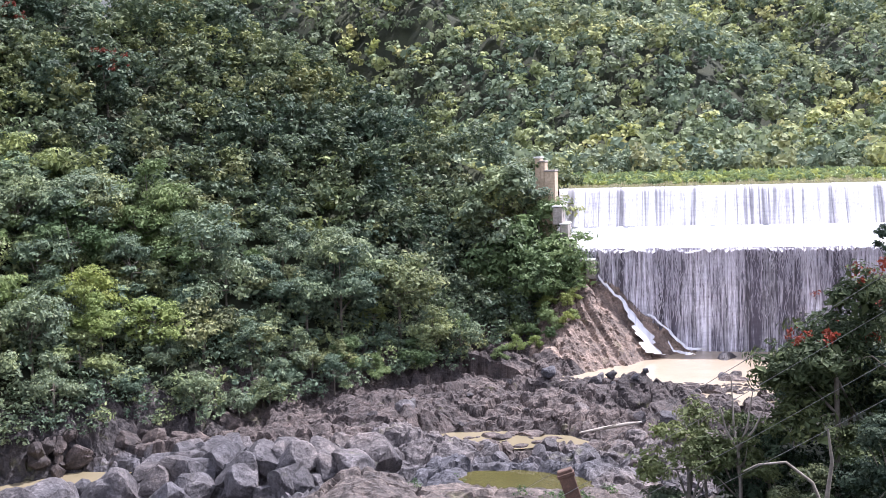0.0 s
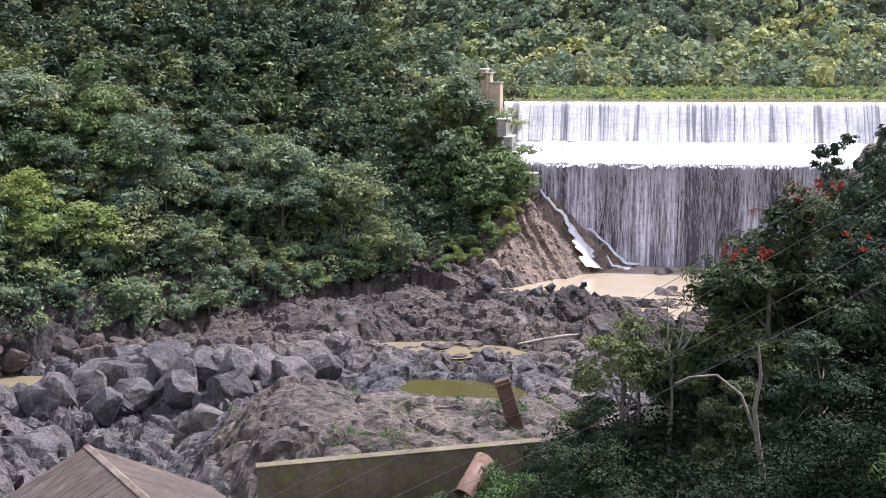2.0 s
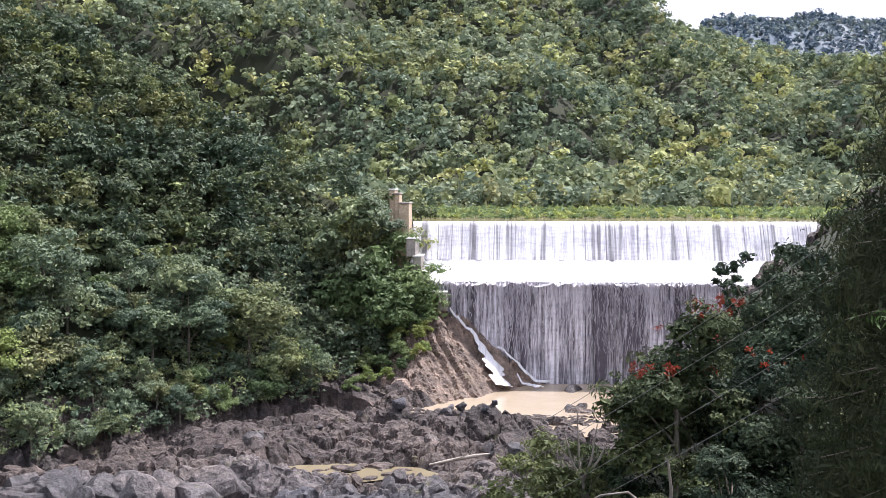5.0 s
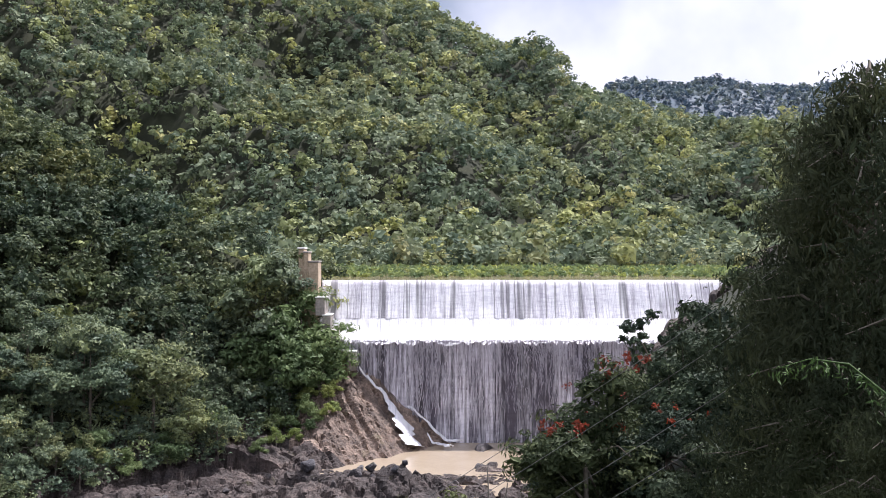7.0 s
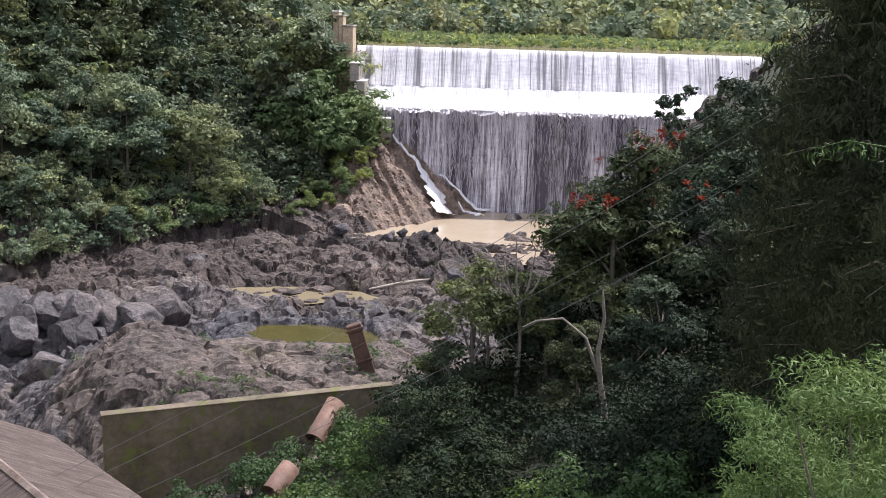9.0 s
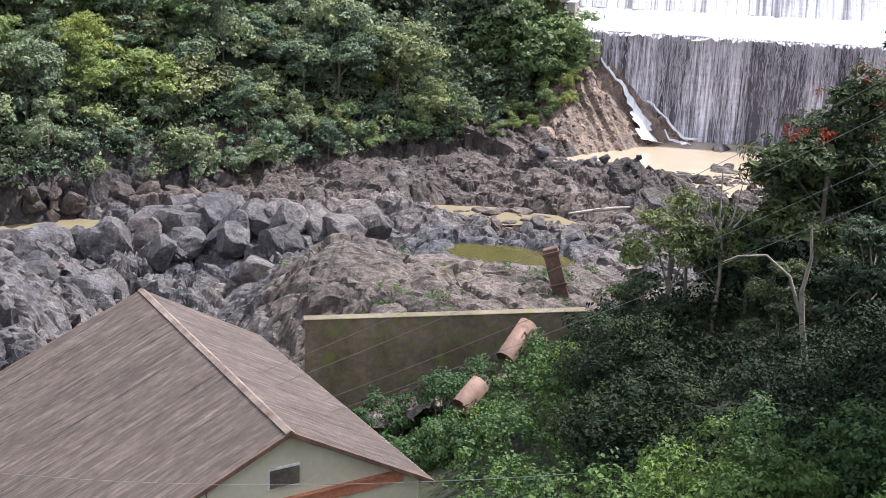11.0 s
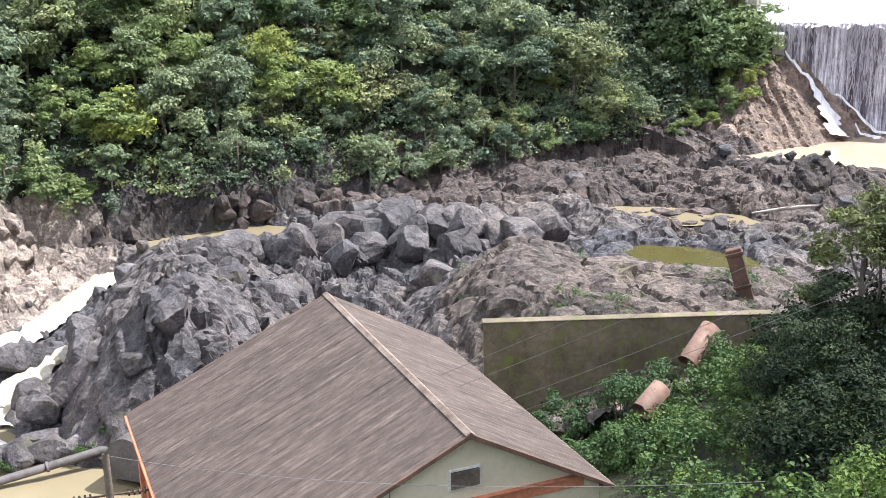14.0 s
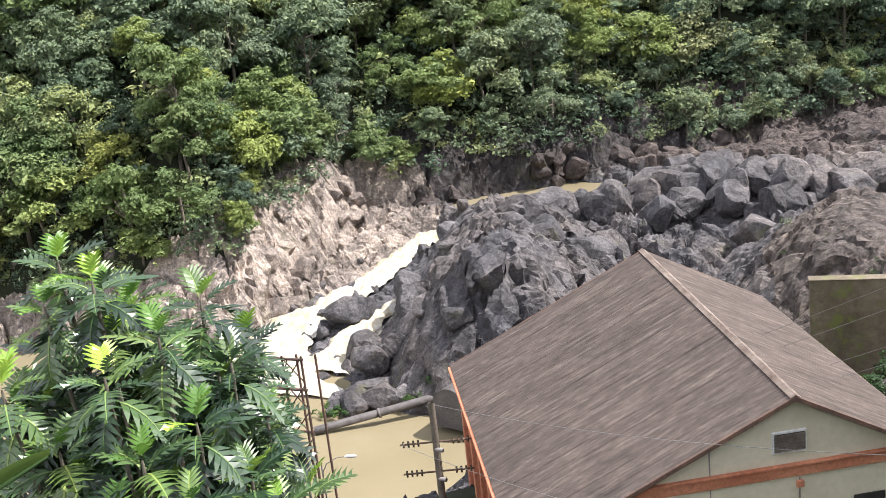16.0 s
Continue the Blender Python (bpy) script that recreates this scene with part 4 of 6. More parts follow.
def corrugated(width, length, drop, waves, rows=7):
    """One roof sheet: ripples across its width, a slight sag and lap down its length."""
    V, Fc = [], []
    nx = waves * 4
    for j in range(rows + 1):
        for i in range(nx + 1):
            t = j / rows
            V.append((length * t, width * i / nx, -drop * t + 0.035 * math.sin(2 * math.pi * i / 4) + 0.012 * math.sin(9 * t)))
    for j in range(rows):
        for i in range(nx):
            a = j * (nx + 1) + i
            Fc.append((a, a + nx + 1, a + nx + 2, a + 1))
    return V, Fc


roof = part("roof", block((-0.12, 0.05, RZ - 0.32), (0.12, LEN - 0.05, RZ - 0.1)), WOOD, house, "weathered brown corrugated roof")
N = 19
step = (LEN + 0.3) / N
for side, w, h in ((1, WR, HR), (-1, WL, HL)):
    lengths = (0, 1.0)
    for k in range(len(lengths) - 1):
        a, b = lengths[k], min(1.0, lengths[k + 1] + 0.02)
        V, Fc = corrugated(step + 0.02, w * (b - a), h * (b - a), 5, 10)
        V = [(x * side, y, z) for x, y, z in V]
        if side < 0:
            Fc = [q[::-1] for q in Fc]
        me = mesh_arrays("roof_sheet", V, Fc, ROOF, True)
        for i in range(N):
            ob = part("roof_sheet", me, None, roof)
            ob.location = (side * w * a, -0.15 + i * step, RZ - h * a - 0.02 * k + 0.02 + 0.003 * ((i * 7) % 3))
cap = bmesh.new()
for sgn, w, h in ((1, WR, HR), (-1, WL, HL)):
    d = 0.21
    q = [cap.verts.new(p) for p in ((0, -0.2, RZ + 0.12), (0, LEN + 0.2, RZ + 0.12), (sgn * d, LEN + 0.2, RZ + 0.10 - d * h / w), (sgn * d, -0.2, RZ + 0.10 - d * h / w))]
    cap.faces.new(q if sgn > 0 else q[::-1])
bmesh.ops.solidify(cap, geom=cap.faces[:], thickness=0.03)
part("ridge_cap", cap, RIDGE, roof, "pale rusty ridge cap")
for y in (-0.2, LEN + 0.06):
    for sgn, w, h in ((1, WR, HR), (-1, WL, HL)):
        L = math.hypot(w, h)
        m = Matrix.Translation((0, y, RZ + 0.02)) @ Matrix.Rotation(math.atan2(h, w) * sgn, 4, "Y")
        part("barge_board", block((0 if sgn > 0 else -L, 0, -0.16), (L if sgn > 0 else 0, 0.10, 0.03), m, 0.015), RUST, roof)
part("gutter", block((WR - 0.02, -0.1, RZ - HR - 0.12), (WR + 0.09, LEN + 0.1, RZ - HR - 0.02), bevel=0.02), RIDGE, roof, "rusty eaves gutter")
part("gutter", block((-WL - 0.14, -0.2, RZ - HL - 0.15), (-WL + 0.04, LEN + 0.1, RZ - HL - 0.02), bevel=0.03), CORAL, roof, "coral eaves gutter")
for i in range(26):
    y = 0.1 + i * (LEN - 0.2) / 25
    part("rafter_tail", block((WR - 0.6, y - 0.05, RZ - HR - 0.06), (WR - 0.05, y + 0.05, RZ - HR + 0.08)), RUST, roof)

# ---- retaining wall, pipes and iron ----
rw = empty("retaining_wall", pose(-21.8, 61.9, 0, 0, 0, 24.0), "mossy concrete retaining wall beside the rock slab", "wall", kind="structure")
bm = block((0, 0, 8.0), (18.5, 0.6, 15.95), bevel=0.03)
part("wall_body", bm, MOSSY, rw)
part("coping", block((-0.1, -0.08, 15.95), (18.6, 0.7, 16.03), bevel=0.03), MOSSY, rw)


def pipe_ring(bm, p, q, r, wall=0.08, sides=28):
    """A hollow pipe from p to q."""
    p, q = Vector(p), Vector(q)
    m = Matrix.Translation(p) @ (q - p).to_track_quat("Z", "Y").to_matrix().to_4x4()
    L = (q - p).length
    rings = []
    for rr, zz in ((r, 0), (r, L), (r - wall, L), (r - wall, 0.3)):
        rings.append([bm.verts.new(m @ Vector((rr * math.cos(2 * math.pi * i / sides), rr * math.sin(2 * math.pi * i / sides), zz))) for i in range(sides)])
    for a, b in zip(rings, rings[1:]):
        for i in range(sides):
            bm.faces.new((a[i], a[(i + 1) % sides], b[(i + 1) % sides], b[i]))
    return bm


def pipe_run(pts, r, label):
    ob = empty("penstock_pipe", pts[0], label, "pipe", "old penstock")
    off = Vector(pts[0])
    for a, b in zip(pts, pts[1:]):
        part("pipe_section", pipe_ring(bmesh.new(), Vector(a) - off, Vector(b) - off, r), RUST_PIPE, ob, smooth=True)
    return ob


pipe_run([(-8.95, 61.3, 15.2), (-7.95, 63.4, 16.8)], 0.6, "rust-streaked steel penstock pipe emerging from vines")
pipe_run([(-10.5, 55.7, 14.3), (-9.7, 57.2, 15.2)], 0.58, "broken end of a rusty penstock pipe among vines")
post = empty("iron_post", (-7.2, 76.4, 14.2), "leaning rusty iron post standing on the rock", "post")
bm = block((-0.55, -0.3, -1.5), (0.55, 0.3, 4.1), pose(0, 0, 0, 0, -17, 10), 0.06)
part("post_body", bm, RUST, post)
part("flange", block((-0.62, -0.4, 3.6), (0.62, 0.4, 3.85), pose(0, 0, 0, 0, -17, 10), 0.03), RUST, post)
part("flange", block((-0.62, -0.4, 1.2), (0.62, 0.4, 1.4), pose(0, 0, 0, 0, -17, 10), 0.03), RUST, post)

log = empty("driftwood_log", (-7.5, 127, 8.8), "bleached driftwood trunk lying on the rocks", "log")
part("trunk", tubes("trunk", [([(-4.5, -1.0, -0.6), (-2, -0.3, -0.2), (0.5, 0.0, 0.25), (2.6, 0.4, 0.5)], [0.10, 0.2, 0.22, 0.1])], DRIFT), None, log)
part("branch", tubes("branch", [([(-1.8, -0.3, -0.1), (-0.8, -1.0, 0.3), (0.2, -1.3, 0.8)], [0.1, 0.07, 0.03])], DRIFT), None, log)

# ---- yard by the river: pole, lattice tower, pipe ----
pole = empty("power_pole", (-31.2, 36.7, 0), "weathered timber power pole with two insulator crossarms", "pole")
part("pole_shaft", tubes("pole_shaft", [([(0, 0, -1), (0, 0, 9), (0, 0, 17.3)], [0.24, 0.2, 0.16])], WOOD, 10), None, pole)
across = Vector((0.80, 0.6, 0)).normalized()
for z in (15.2, 13.6):
    arm = part("crossarm", tubes("crossarm", [([across * -1.75 + Vector((0, 0, z)), across * 1.75 + Vector((0, 0, z))], [0.05, 0.05])], RUST, 6), None, pole)
    for side in (-1, 1):
        for k in range(4):
            p = across * side * (0.85 + 0.24 * k) + Vector((0, 0, z))
            runs = [([p + across * -0.05 + Vector((0, 0, 0)), p, p + across * 0.05], [0.03, 0.15, 0.03])]
            runs.append(([p + Vector((0, 0, -0.16)), p + Vector((0, 0, 0.16))], [0.05, 0.05]))
            part("insulator", tubes("insulator", runs, PORCELAIN, 10), None, arm, "dark glazed disc insulator")
    part("bracket", tubes("bracket", [([Vector((0.05, -0.1, z - 0.35)), Vector((0.45, -0.1, z - 0.3)), Vector((0.5, -0.1, z - 0.25))], [0.10, 0.12, 0.05])], STEEL, 8), None, pole, "grey switch housing")

tow = empty("lattice_tower", (-45.0, 39.5, 0), "rusty steel lattice tower frame by the river", "tower")
for sx in (0.5, 1.6):
    part("leg", tubes("leg", [([(sx, sx * 0.4, 0), (sx, sx * 0.4, 16.2 - (0 if sx else 0.1))], [0.09, 0.07])], RUST, 6), None, tow)
    part("leg", tubes("leg", [([(sx + 0.25, sx * 0.4 + 0.9, 0), (sx + 0.25, sx * 0.4 + 0.9, 16.0)], [0.08, 0.07])], RUST, 6), None, tow)
for i in range(9):
    z = 1.0 + i * 1.7
    part("brace", tubes("brace", [([(0.5, 0.2, z), (1.6, 0.64, z + 1.5)], [0.04, 0.04])], RUST, 5), None, tow)
    part("brace", tubes("brace", [([(1.6, 0.64, z), (0.5, 0.2, z + 1.5)], [0.04, 0.04])], RUST, 5), None, tow)
for z in (16.0, 14.1, 11.4):
    part("beam", tubes("beam", [([(-6, -1.5, z), (1.7, 0.66, z)], [0.09, 0.09])], RUST, 6), None, tow)
for i in range(5):
    part("brace", tubes("brace", [([(-6 + i * 1.5, -1.5 + i * 0.42, 14.1), (-5.25 + i * 1.5, -1.3 + i * 0.42, 16.0)], [0.035, 0.035])], RUST, 5), None, tow)
lamp = empty("street_lamp", (-43.9, 40.9, 0), "curved grey street lamp arm on a slim post", "street lamp")
part("post", tubes("post", [([(0, 0, 0), (0, 0, 8.8)], [0.06, 0.05])], STEEL, 7), None, lamp)
part("arm", tubes("arm", [([(0, 0, 8.2), (0.25, 0.2, 8.8), (0.8, 0.55, 9.15), (1.25, 0.85, 9.2)], [0.035, 0.035, 0.03, 0.03])], STEEL, 6), None, lamp)
part("lamp_head", tubes("lamp_head", [([(1.2, 0.8, 9.2), (1.35, 0.92, 9.2), (1.65, 1.15, 9.18), (1.8, 1.25, 9.16)], [0.04, 0.11, 0.12, 0.04])], WHITE_PAINT, 8), None, lamp, "pale lamp head")

outfall = empty("river_pipe", (-60, 60, 1.3), "large grey pipe crossing the muddy backwater", "pipe")
ends = [Vector((-60.2, 55.9, 0.35)), Vector((-56.4, 59.9, 0.95)), Vector((-51.8, 65.4, 1.6))]
for a, b in zip(ends, ends[1:]):
    part("pipe_section", pipe_ring(bmesh.new(), a - outfall.location, b - outfall.location, 0.33), PIPE_GREY, outfall, smooth=True)
    part("collar", pipe_ring(bmesh.new(), b - outfall.location - (b - a).normalized() * 0.2, b - outfall.location, 0.42, 0.14), PIPE_GREY, outfall, smooth=True)
hood = empty("concrete_hood", (-49.6, 60.6, 0.6), "dark arched concrete outlet hood", "outlet")
bm = bmesh.new()
outer, n = [], 14
for y in (0, 3.2):
    outer.append([bm.verts.new((2.1 * math.cos(math.pi * i / n), y, 3.4 * math.sin(math.pi * i / n) ** 0.8)) for i in range(n + 1)])
for i in range(n):
    bm.faces.new((outer[0][i], outer[0][i + 1], outer[1][i + 1], outer[1][i]))
bm.faces.new(outer[0])
bm.faces.new(outer[1][::-1])
part("hood_shell", bm, PIPE_GREY, hood, "dark stained shell")

# ---- overhead cables ----
CABLES = [((-25.0, 47.5, 15.4), (16.5, 38.0, 42.8)), ((-25.5, 47.0, 14.4), (16.5, 39.5, 41.0)), ((-24.5, 48.0, 13.0), (17.0, 41.0, 39.0)), ((-26.0, 46.0, 12.4), (17.0, 43.5, 36.5))]
for a, b in CABLES:
    a, b = Vector(a), Vector(b)
    pts = [a.lerp(b, i / 24) - Vector((0, 0, 1.0 * 4 * (i / 24) * (1 - i / 24))) for i in range(25)]
    ob = new("power_cable", tubes("power_cable", [(pts, [0.011] * 25)], CABLE, 5))
    tagged(ob, "thin grey overhead cable strung across the valley slope", "cable", "overhead cables")
for a, b in (((-31.2, 36.7, 17.2), (-2.0, 30.0, 24.5)), ((-32.6, 35.7, 15.2), (-4.0, 25.0, 23.0))):
    a, b = Vector(a), Vector(b)
    pts = [a.lerp(b, i / 20) - Vector((0, 0, 0.7 * 4 * (i / 20) * (1 - i / 20))) for i in range(21)]
    ob = new("power_cable", tubes("power_cable", [(pts, [0.012] * 21)], CABLE, 5))
    tagged(ob, "thin grey overhead cable passing above the roof", "cable", "overhead cables")

# ---- loose boulders ----


def boulder_mesh(seed, flat_=0.75):
    r = random.Random(seed)
    bm = bmesh.new()
    bmesh.ops.create_icosphere(bm, subdivisions=3, radius=1.0)
    planes = []
    for _ in range(18):
        d = Vector((r.gauss(0, 1), r.gauss(0, 1), r.gauss(0, 0.8))).normalized()
        planes.append((d, r.uniform(0.5, 0.8)))
    for v in bm.verts:
        p = v.co.copy()
        for d, k in planes:
            over = p.dot(d) - k
            if over > 0:
                p -= d * over * 0.97
        p *= 1 + 0.07 * noise.noise(p * 2.3 + Vector((seed, 0, 0))) + 0.03 * noise.noise(p * 6 + Vector((0, seed, 0)))
        v.co = Vector((p.x, p.y * 0.85, p.z * flat_))
    return bm_mesh("boulder", bm, ROCK, False)


BOULDERS = [boulder_mesh(i + 1, 0.72 + 0.08 * (i % 4)) for i in range(10)]


def surface_at(x, y):
    return float(bed_surface(np.array([float(x)]), np.array([float(y)]))[0])


def boulder(x, y, size, rnd, label):
    ob = new("boulder", BOULDERS[rnd.randrange(len(BOULDERS))])
    s = size
    ob.matrix_world = Matrix.Translation((x, y, surface_at(x, y) + 0.30 * s)) @ Euler((rnd.uniform(-0.35, 0.35), rnd.uniform(-0.35, 0.35), rnd.uniform(0, 6.28))).to_matrix().to_4x4() @ Matrix.Diagonal((s * rnd.uniform(0.85, 1.2), s, s * rnd.uniform(0.8, 1.15), 1))
    return tagged(ob, label, "boulder", "boulders in the river bed")


PALE_BOULDERS = []
for me in BOULDERS[:6]:
    c = me.copy()
    c.materials[0] = ROCK_PALE
    PALE_BOULDERS.append(c)


def outcrop(x, y, size, rnd, meshes, label, sink=-0.1):
    ob = new("rock_outcrop", meshes[rnd.randrange(len(meshes))])
    ob.matrix_world = Matrix.Translation((x, y, surface_at(x, y) + sink * size)) @ Euler((rnd.uniform(-0.6, 0.6), rnd.uniform(-0.6, 0.6), rnd.uniform(0, 6.28))).to_matrix().to_4x4() @ Matrix.Diagonal((size * rnd.uniform(0.9, 1.5), size, size * rnd.uniform(0.7, 1.2), 1))
    return tagged(ob, label, "rock", "rock outcrops")


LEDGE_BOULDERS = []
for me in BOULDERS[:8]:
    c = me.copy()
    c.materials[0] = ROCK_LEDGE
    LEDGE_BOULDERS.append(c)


def by_pool(x, y):
    """Whether a place lies in or just before the pool under the cliff."""
    u, v = (x + 70.5) * 0.79 + (y - 109.5) * 0.62, -(x + 70.5) * 0.62 + (y - 109.5) * 0.79
    return abs(u) < 11 and -12 < v < 4.5


rnd = random.Random(12)
for x, y, z, s in ((-61.6, 60.0, 0.2, 1.3), (-60.2, 61.0, 0.6, 1.9), (-58.4, 62.2, 0.8, 2.1), (-56.8, 63.6, 0.8, 1.9), (-59.6, 63.6, 0.6, 2.2), (-55.2, 65.2, 0.8, 1.8), (-62.4, 62.0, 0.1, 1.4), (-57.6, 65.6, 1.0, 2.4), (-53.8, 67.0, 1.0, 2.0)):
    ob = new("rock_outcrop", BOULDERS[rnd.randrange(len(BOULDERS))])
    ob.matrix_world = Matrix.Translation((x, y, z)) @ Euler((rnd.uniform(-0.5, 0.5), rnd.uniform(-0.5, 0.5), rnd.uniform(0, 6.28))).to_matrix().to_4x4() @ Matrix.Diagonal((s * 1.3, s, s * 0.85, 1))
    tagged(ob, "grey rock lying beside the river pipe", "rock", "rock outcrops")
for i in range(40):                            # blocks of the scoured far bank
    k = rnd.random()
    px, py = (-86 + 3 * k, 95 - 12 * k) if k < 0.45 else (-84 + 4 * (k - 0.45) / 0.55, 84 - 17 * (k - 0.45) / 0.55)
    o = rnd.uniform(-1.0, 4.5)
    outcrop(px - o, py + 0.2 * o + rnd.uniform(-2, 2), rnd.choice((0.9, 1.3, 1.8, 2.4)), rnd, PALE_BOULDERS, "bleached tan rock jutting from the scoured bank", -0.5)
for i in range(60):                            # the great rock in mid-river
    x, y = -62 + rnd.gauss(0, 6.5), 80 + rnd.gauss(0, 8)
    if y < 62 or (x < -64 and y > 90) or by_pool(x, y):
        continue
    outcrop(x, y, rnd.choice((1.0, 1.5, 2.1, 2.9)), rnd, BOULDERS, "jagged grey rock of the great mid-river outcrop", -0.42)
for i in range(46):                            # foot of the shaded cliff
    k = rnd.random()
    x, y = -58 - 28 * k + rnd.uniform(-1, 1), 132 - 35 * k + rnd.uniform(-1, 1.6)
    if by_pool(x, y):
        continue
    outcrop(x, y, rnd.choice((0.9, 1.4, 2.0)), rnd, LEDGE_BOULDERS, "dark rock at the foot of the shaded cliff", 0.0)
for i in range(70):                            # broken ledges upstream
    x, y = rnd.uniform(-45, 8), rnd.uniform(104, 172)
    if -along(BANK, np.array([x]), np.array([y]))[0][0] > 2 or along(NEAR, np.array([x]), np.array([y]))[0][0] < 1:
        continue
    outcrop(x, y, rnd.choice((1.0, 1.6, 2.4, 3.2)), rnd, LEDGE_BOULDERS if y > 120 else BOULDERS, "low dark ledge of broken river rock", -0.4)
for i in range(140):                            # the jumbled field of great boulders
    t, u = rnd.random(), rnd.gauss(0, 0.38)
    x, y = -60 + 26 * t + 5 * u, 100 + 8 * math.sin(2.4 * t) + 10 * u - 3 * t
    if by_pool(x, y):
        continue
    boulder(x, y, rnd.choice((1.2, 1.7, 2.2, 2.8, 3.5)), rnd, "blocky dark grey river boulder jammed among others")
for i in range(55):                            # scattered over the ledges upstream
    x, y = rnd.uniform(-42, 4), rnd.uniform(108, 160)
    if along(BANK, np.array([x]), np.array([y]))[0][0] < -2:
        continue
    boulder(x, y, rnd.choice((0.6, 0.8, 1.1, 1.5)), rnd, "grey-brown boulder lying on a rock ledge")
for i in range(34):                            # low stones in the shallow channel
    a, r = rnd.uniform(0, 6.28), math.sqrt(rnd.random())
    x, y, s = -23 + 9.5 * r * math.cos(a), 129 + 3.6 * r * math.sin(a) + 1.2 * r * math.cos(a), rnd.choice((0.4, 0.6, 0.9, 1.3))
    ob = new("boulder", LEDGE_BOULDERS[rnd.randrange(len(LEDGE_BOULDERS))])
    ob.matrix_world = Matrix.Translation((x, y, 6.2)) @ Matrix.Rotation(rnd.uniform(0, 6.28), 4, "Z") @ Matrix.Diagonal((s * 1.7, s, s * 0.6, 1))
    tagged(ob, "low dark stone breaking the shallow brown water", "boulder", "boulders in the river bed")
for i in range(40):                            # beside the rapids
    t = rnd.random()
    x, y = -80 + 14 * rnd.random(), 62 + 38 * t
    boulder(x, y, rnd.choice((0.5, 0.8, 1.2)), rnd, "wet grey boulder beside white water")
for x, y, s in ((7, 185, 3.2), (9.5, 186, 1.6), (6, 169, 2.2), (7.5, 168, 1.3), (-70, 89, 2.2), (-71.5, 74, 3.2), (-66, 69, 3.0), (-62, 66, 2.4), (-41, 77, 2.2), (-38, 74, 1.8), (-44, 81, 2.4)):
    boulder(x, y, s, rnd, "large rounded grey boulder standing in water")
for i in range(6):                             # rocks that part the white water
    k = rnd.random() * (len(RAPIDS) - 3) + 1
    a, b, t = RAPIDS[int(k)], RAPIDS[int(k) + 1], k % 1
    x, y, z, w = [p + (q - p) * t for p, q in zip(a, b)]
    s = rnd.choice((0.6, 0.9, 1.3))
    ob = new("boulder", BOULDERS[rnd.randrange(len(BOULDERS))])
    ob.matrix_world = Matrix.Translation((x + rnd.choice((-0.8, -0.5, 0.5, 0.8)) * w, y + rnd.uniform(-0.5, 0.5), z - 0.05 * s)) @ Euler((0.2 * rnd.random(), 0.2 * rnd.random(), 6.28 * rnd.random())).to_matrix().to_4x4() @ Matrix.Diagonal((s * 1.2, s, s, 1))
    tagged(ob, "wet dark boulder parting the white water", "boulder", "boulders in the river bed")

# ---- plants ----


def leaf_quads(rng, centres, normals, size, slim=0.55, droop=0.0, core=1.0):
    """One rhombic, slightly folded leaf or spray per centre; the first seventh, deep in the crown, broader by core."""
    n = len(centres)
    nv = normals / np.linalg.norm(normals, axis=1, keepdims=True)
    r = rng.normal(size=(n, 3))
    r[:, 2] -= droop * 3
    u = r - nv * (r * nv).sum(1, keepdims=True)
    u /= np.linalg.norm(u, axis=1, keepdims=True) + 1e-9
    w = np.cross(nv, u)
    L = (size * rng.uniform(0.6, 1.35, (n, 1)))
    L[: n // 7] *= core
    W = L * slim * rng.uniform(0.8, 1.2, (n, 1))
    tip, base = centres + u * L * 0.6 - nv * L * 0.12, centres - u * L * 0.4
    a, b = centres + w * W * 0.5 + nv * L * 0.07, centres - w * W * 0.5 + nv * L * 0.07
    V = np.stack([base, a, tip, b], 1).reshape(-1, 3)
    return V


def quads_mesh(name, V, mat, tuft=None, species=None):
    """Leaves as one mesh; tuft and species are the tone of each leaf's tuft and of its tree, 0 to 1."""
    me = mesh_arrays(name, V, np.arange(len(V)).reshape(-1, 4), mat, False)
    for label, values in (("tuft", tuft), ("species", species)):
        if values is not None and len(values) == len(me.polygons):
            me.attributes.new(label, "FLOAT", "FACE").data.foreach_set("value", np.asarray(values, np.float32))
    return me


def lobes_of(rng, count, spread, height, size, low=0.2):
    """Foliage masses of a crown: centres and radii."""
    out = []
    for i in range(count):
        a, r = rng.uniform(0, 2 * np.pi), spread * np.sqrt(rng.uniform(0.02, 1))
        z = height * (low + (1 - low) * rng.uniform(0.1, 1.0) * (1 - 0.55 * (r / spread) ** 2))
        out.append((r * np.cos(a), r * np.sin(a), z, size * rng.uniform(0.65, 1.3)))
    return out


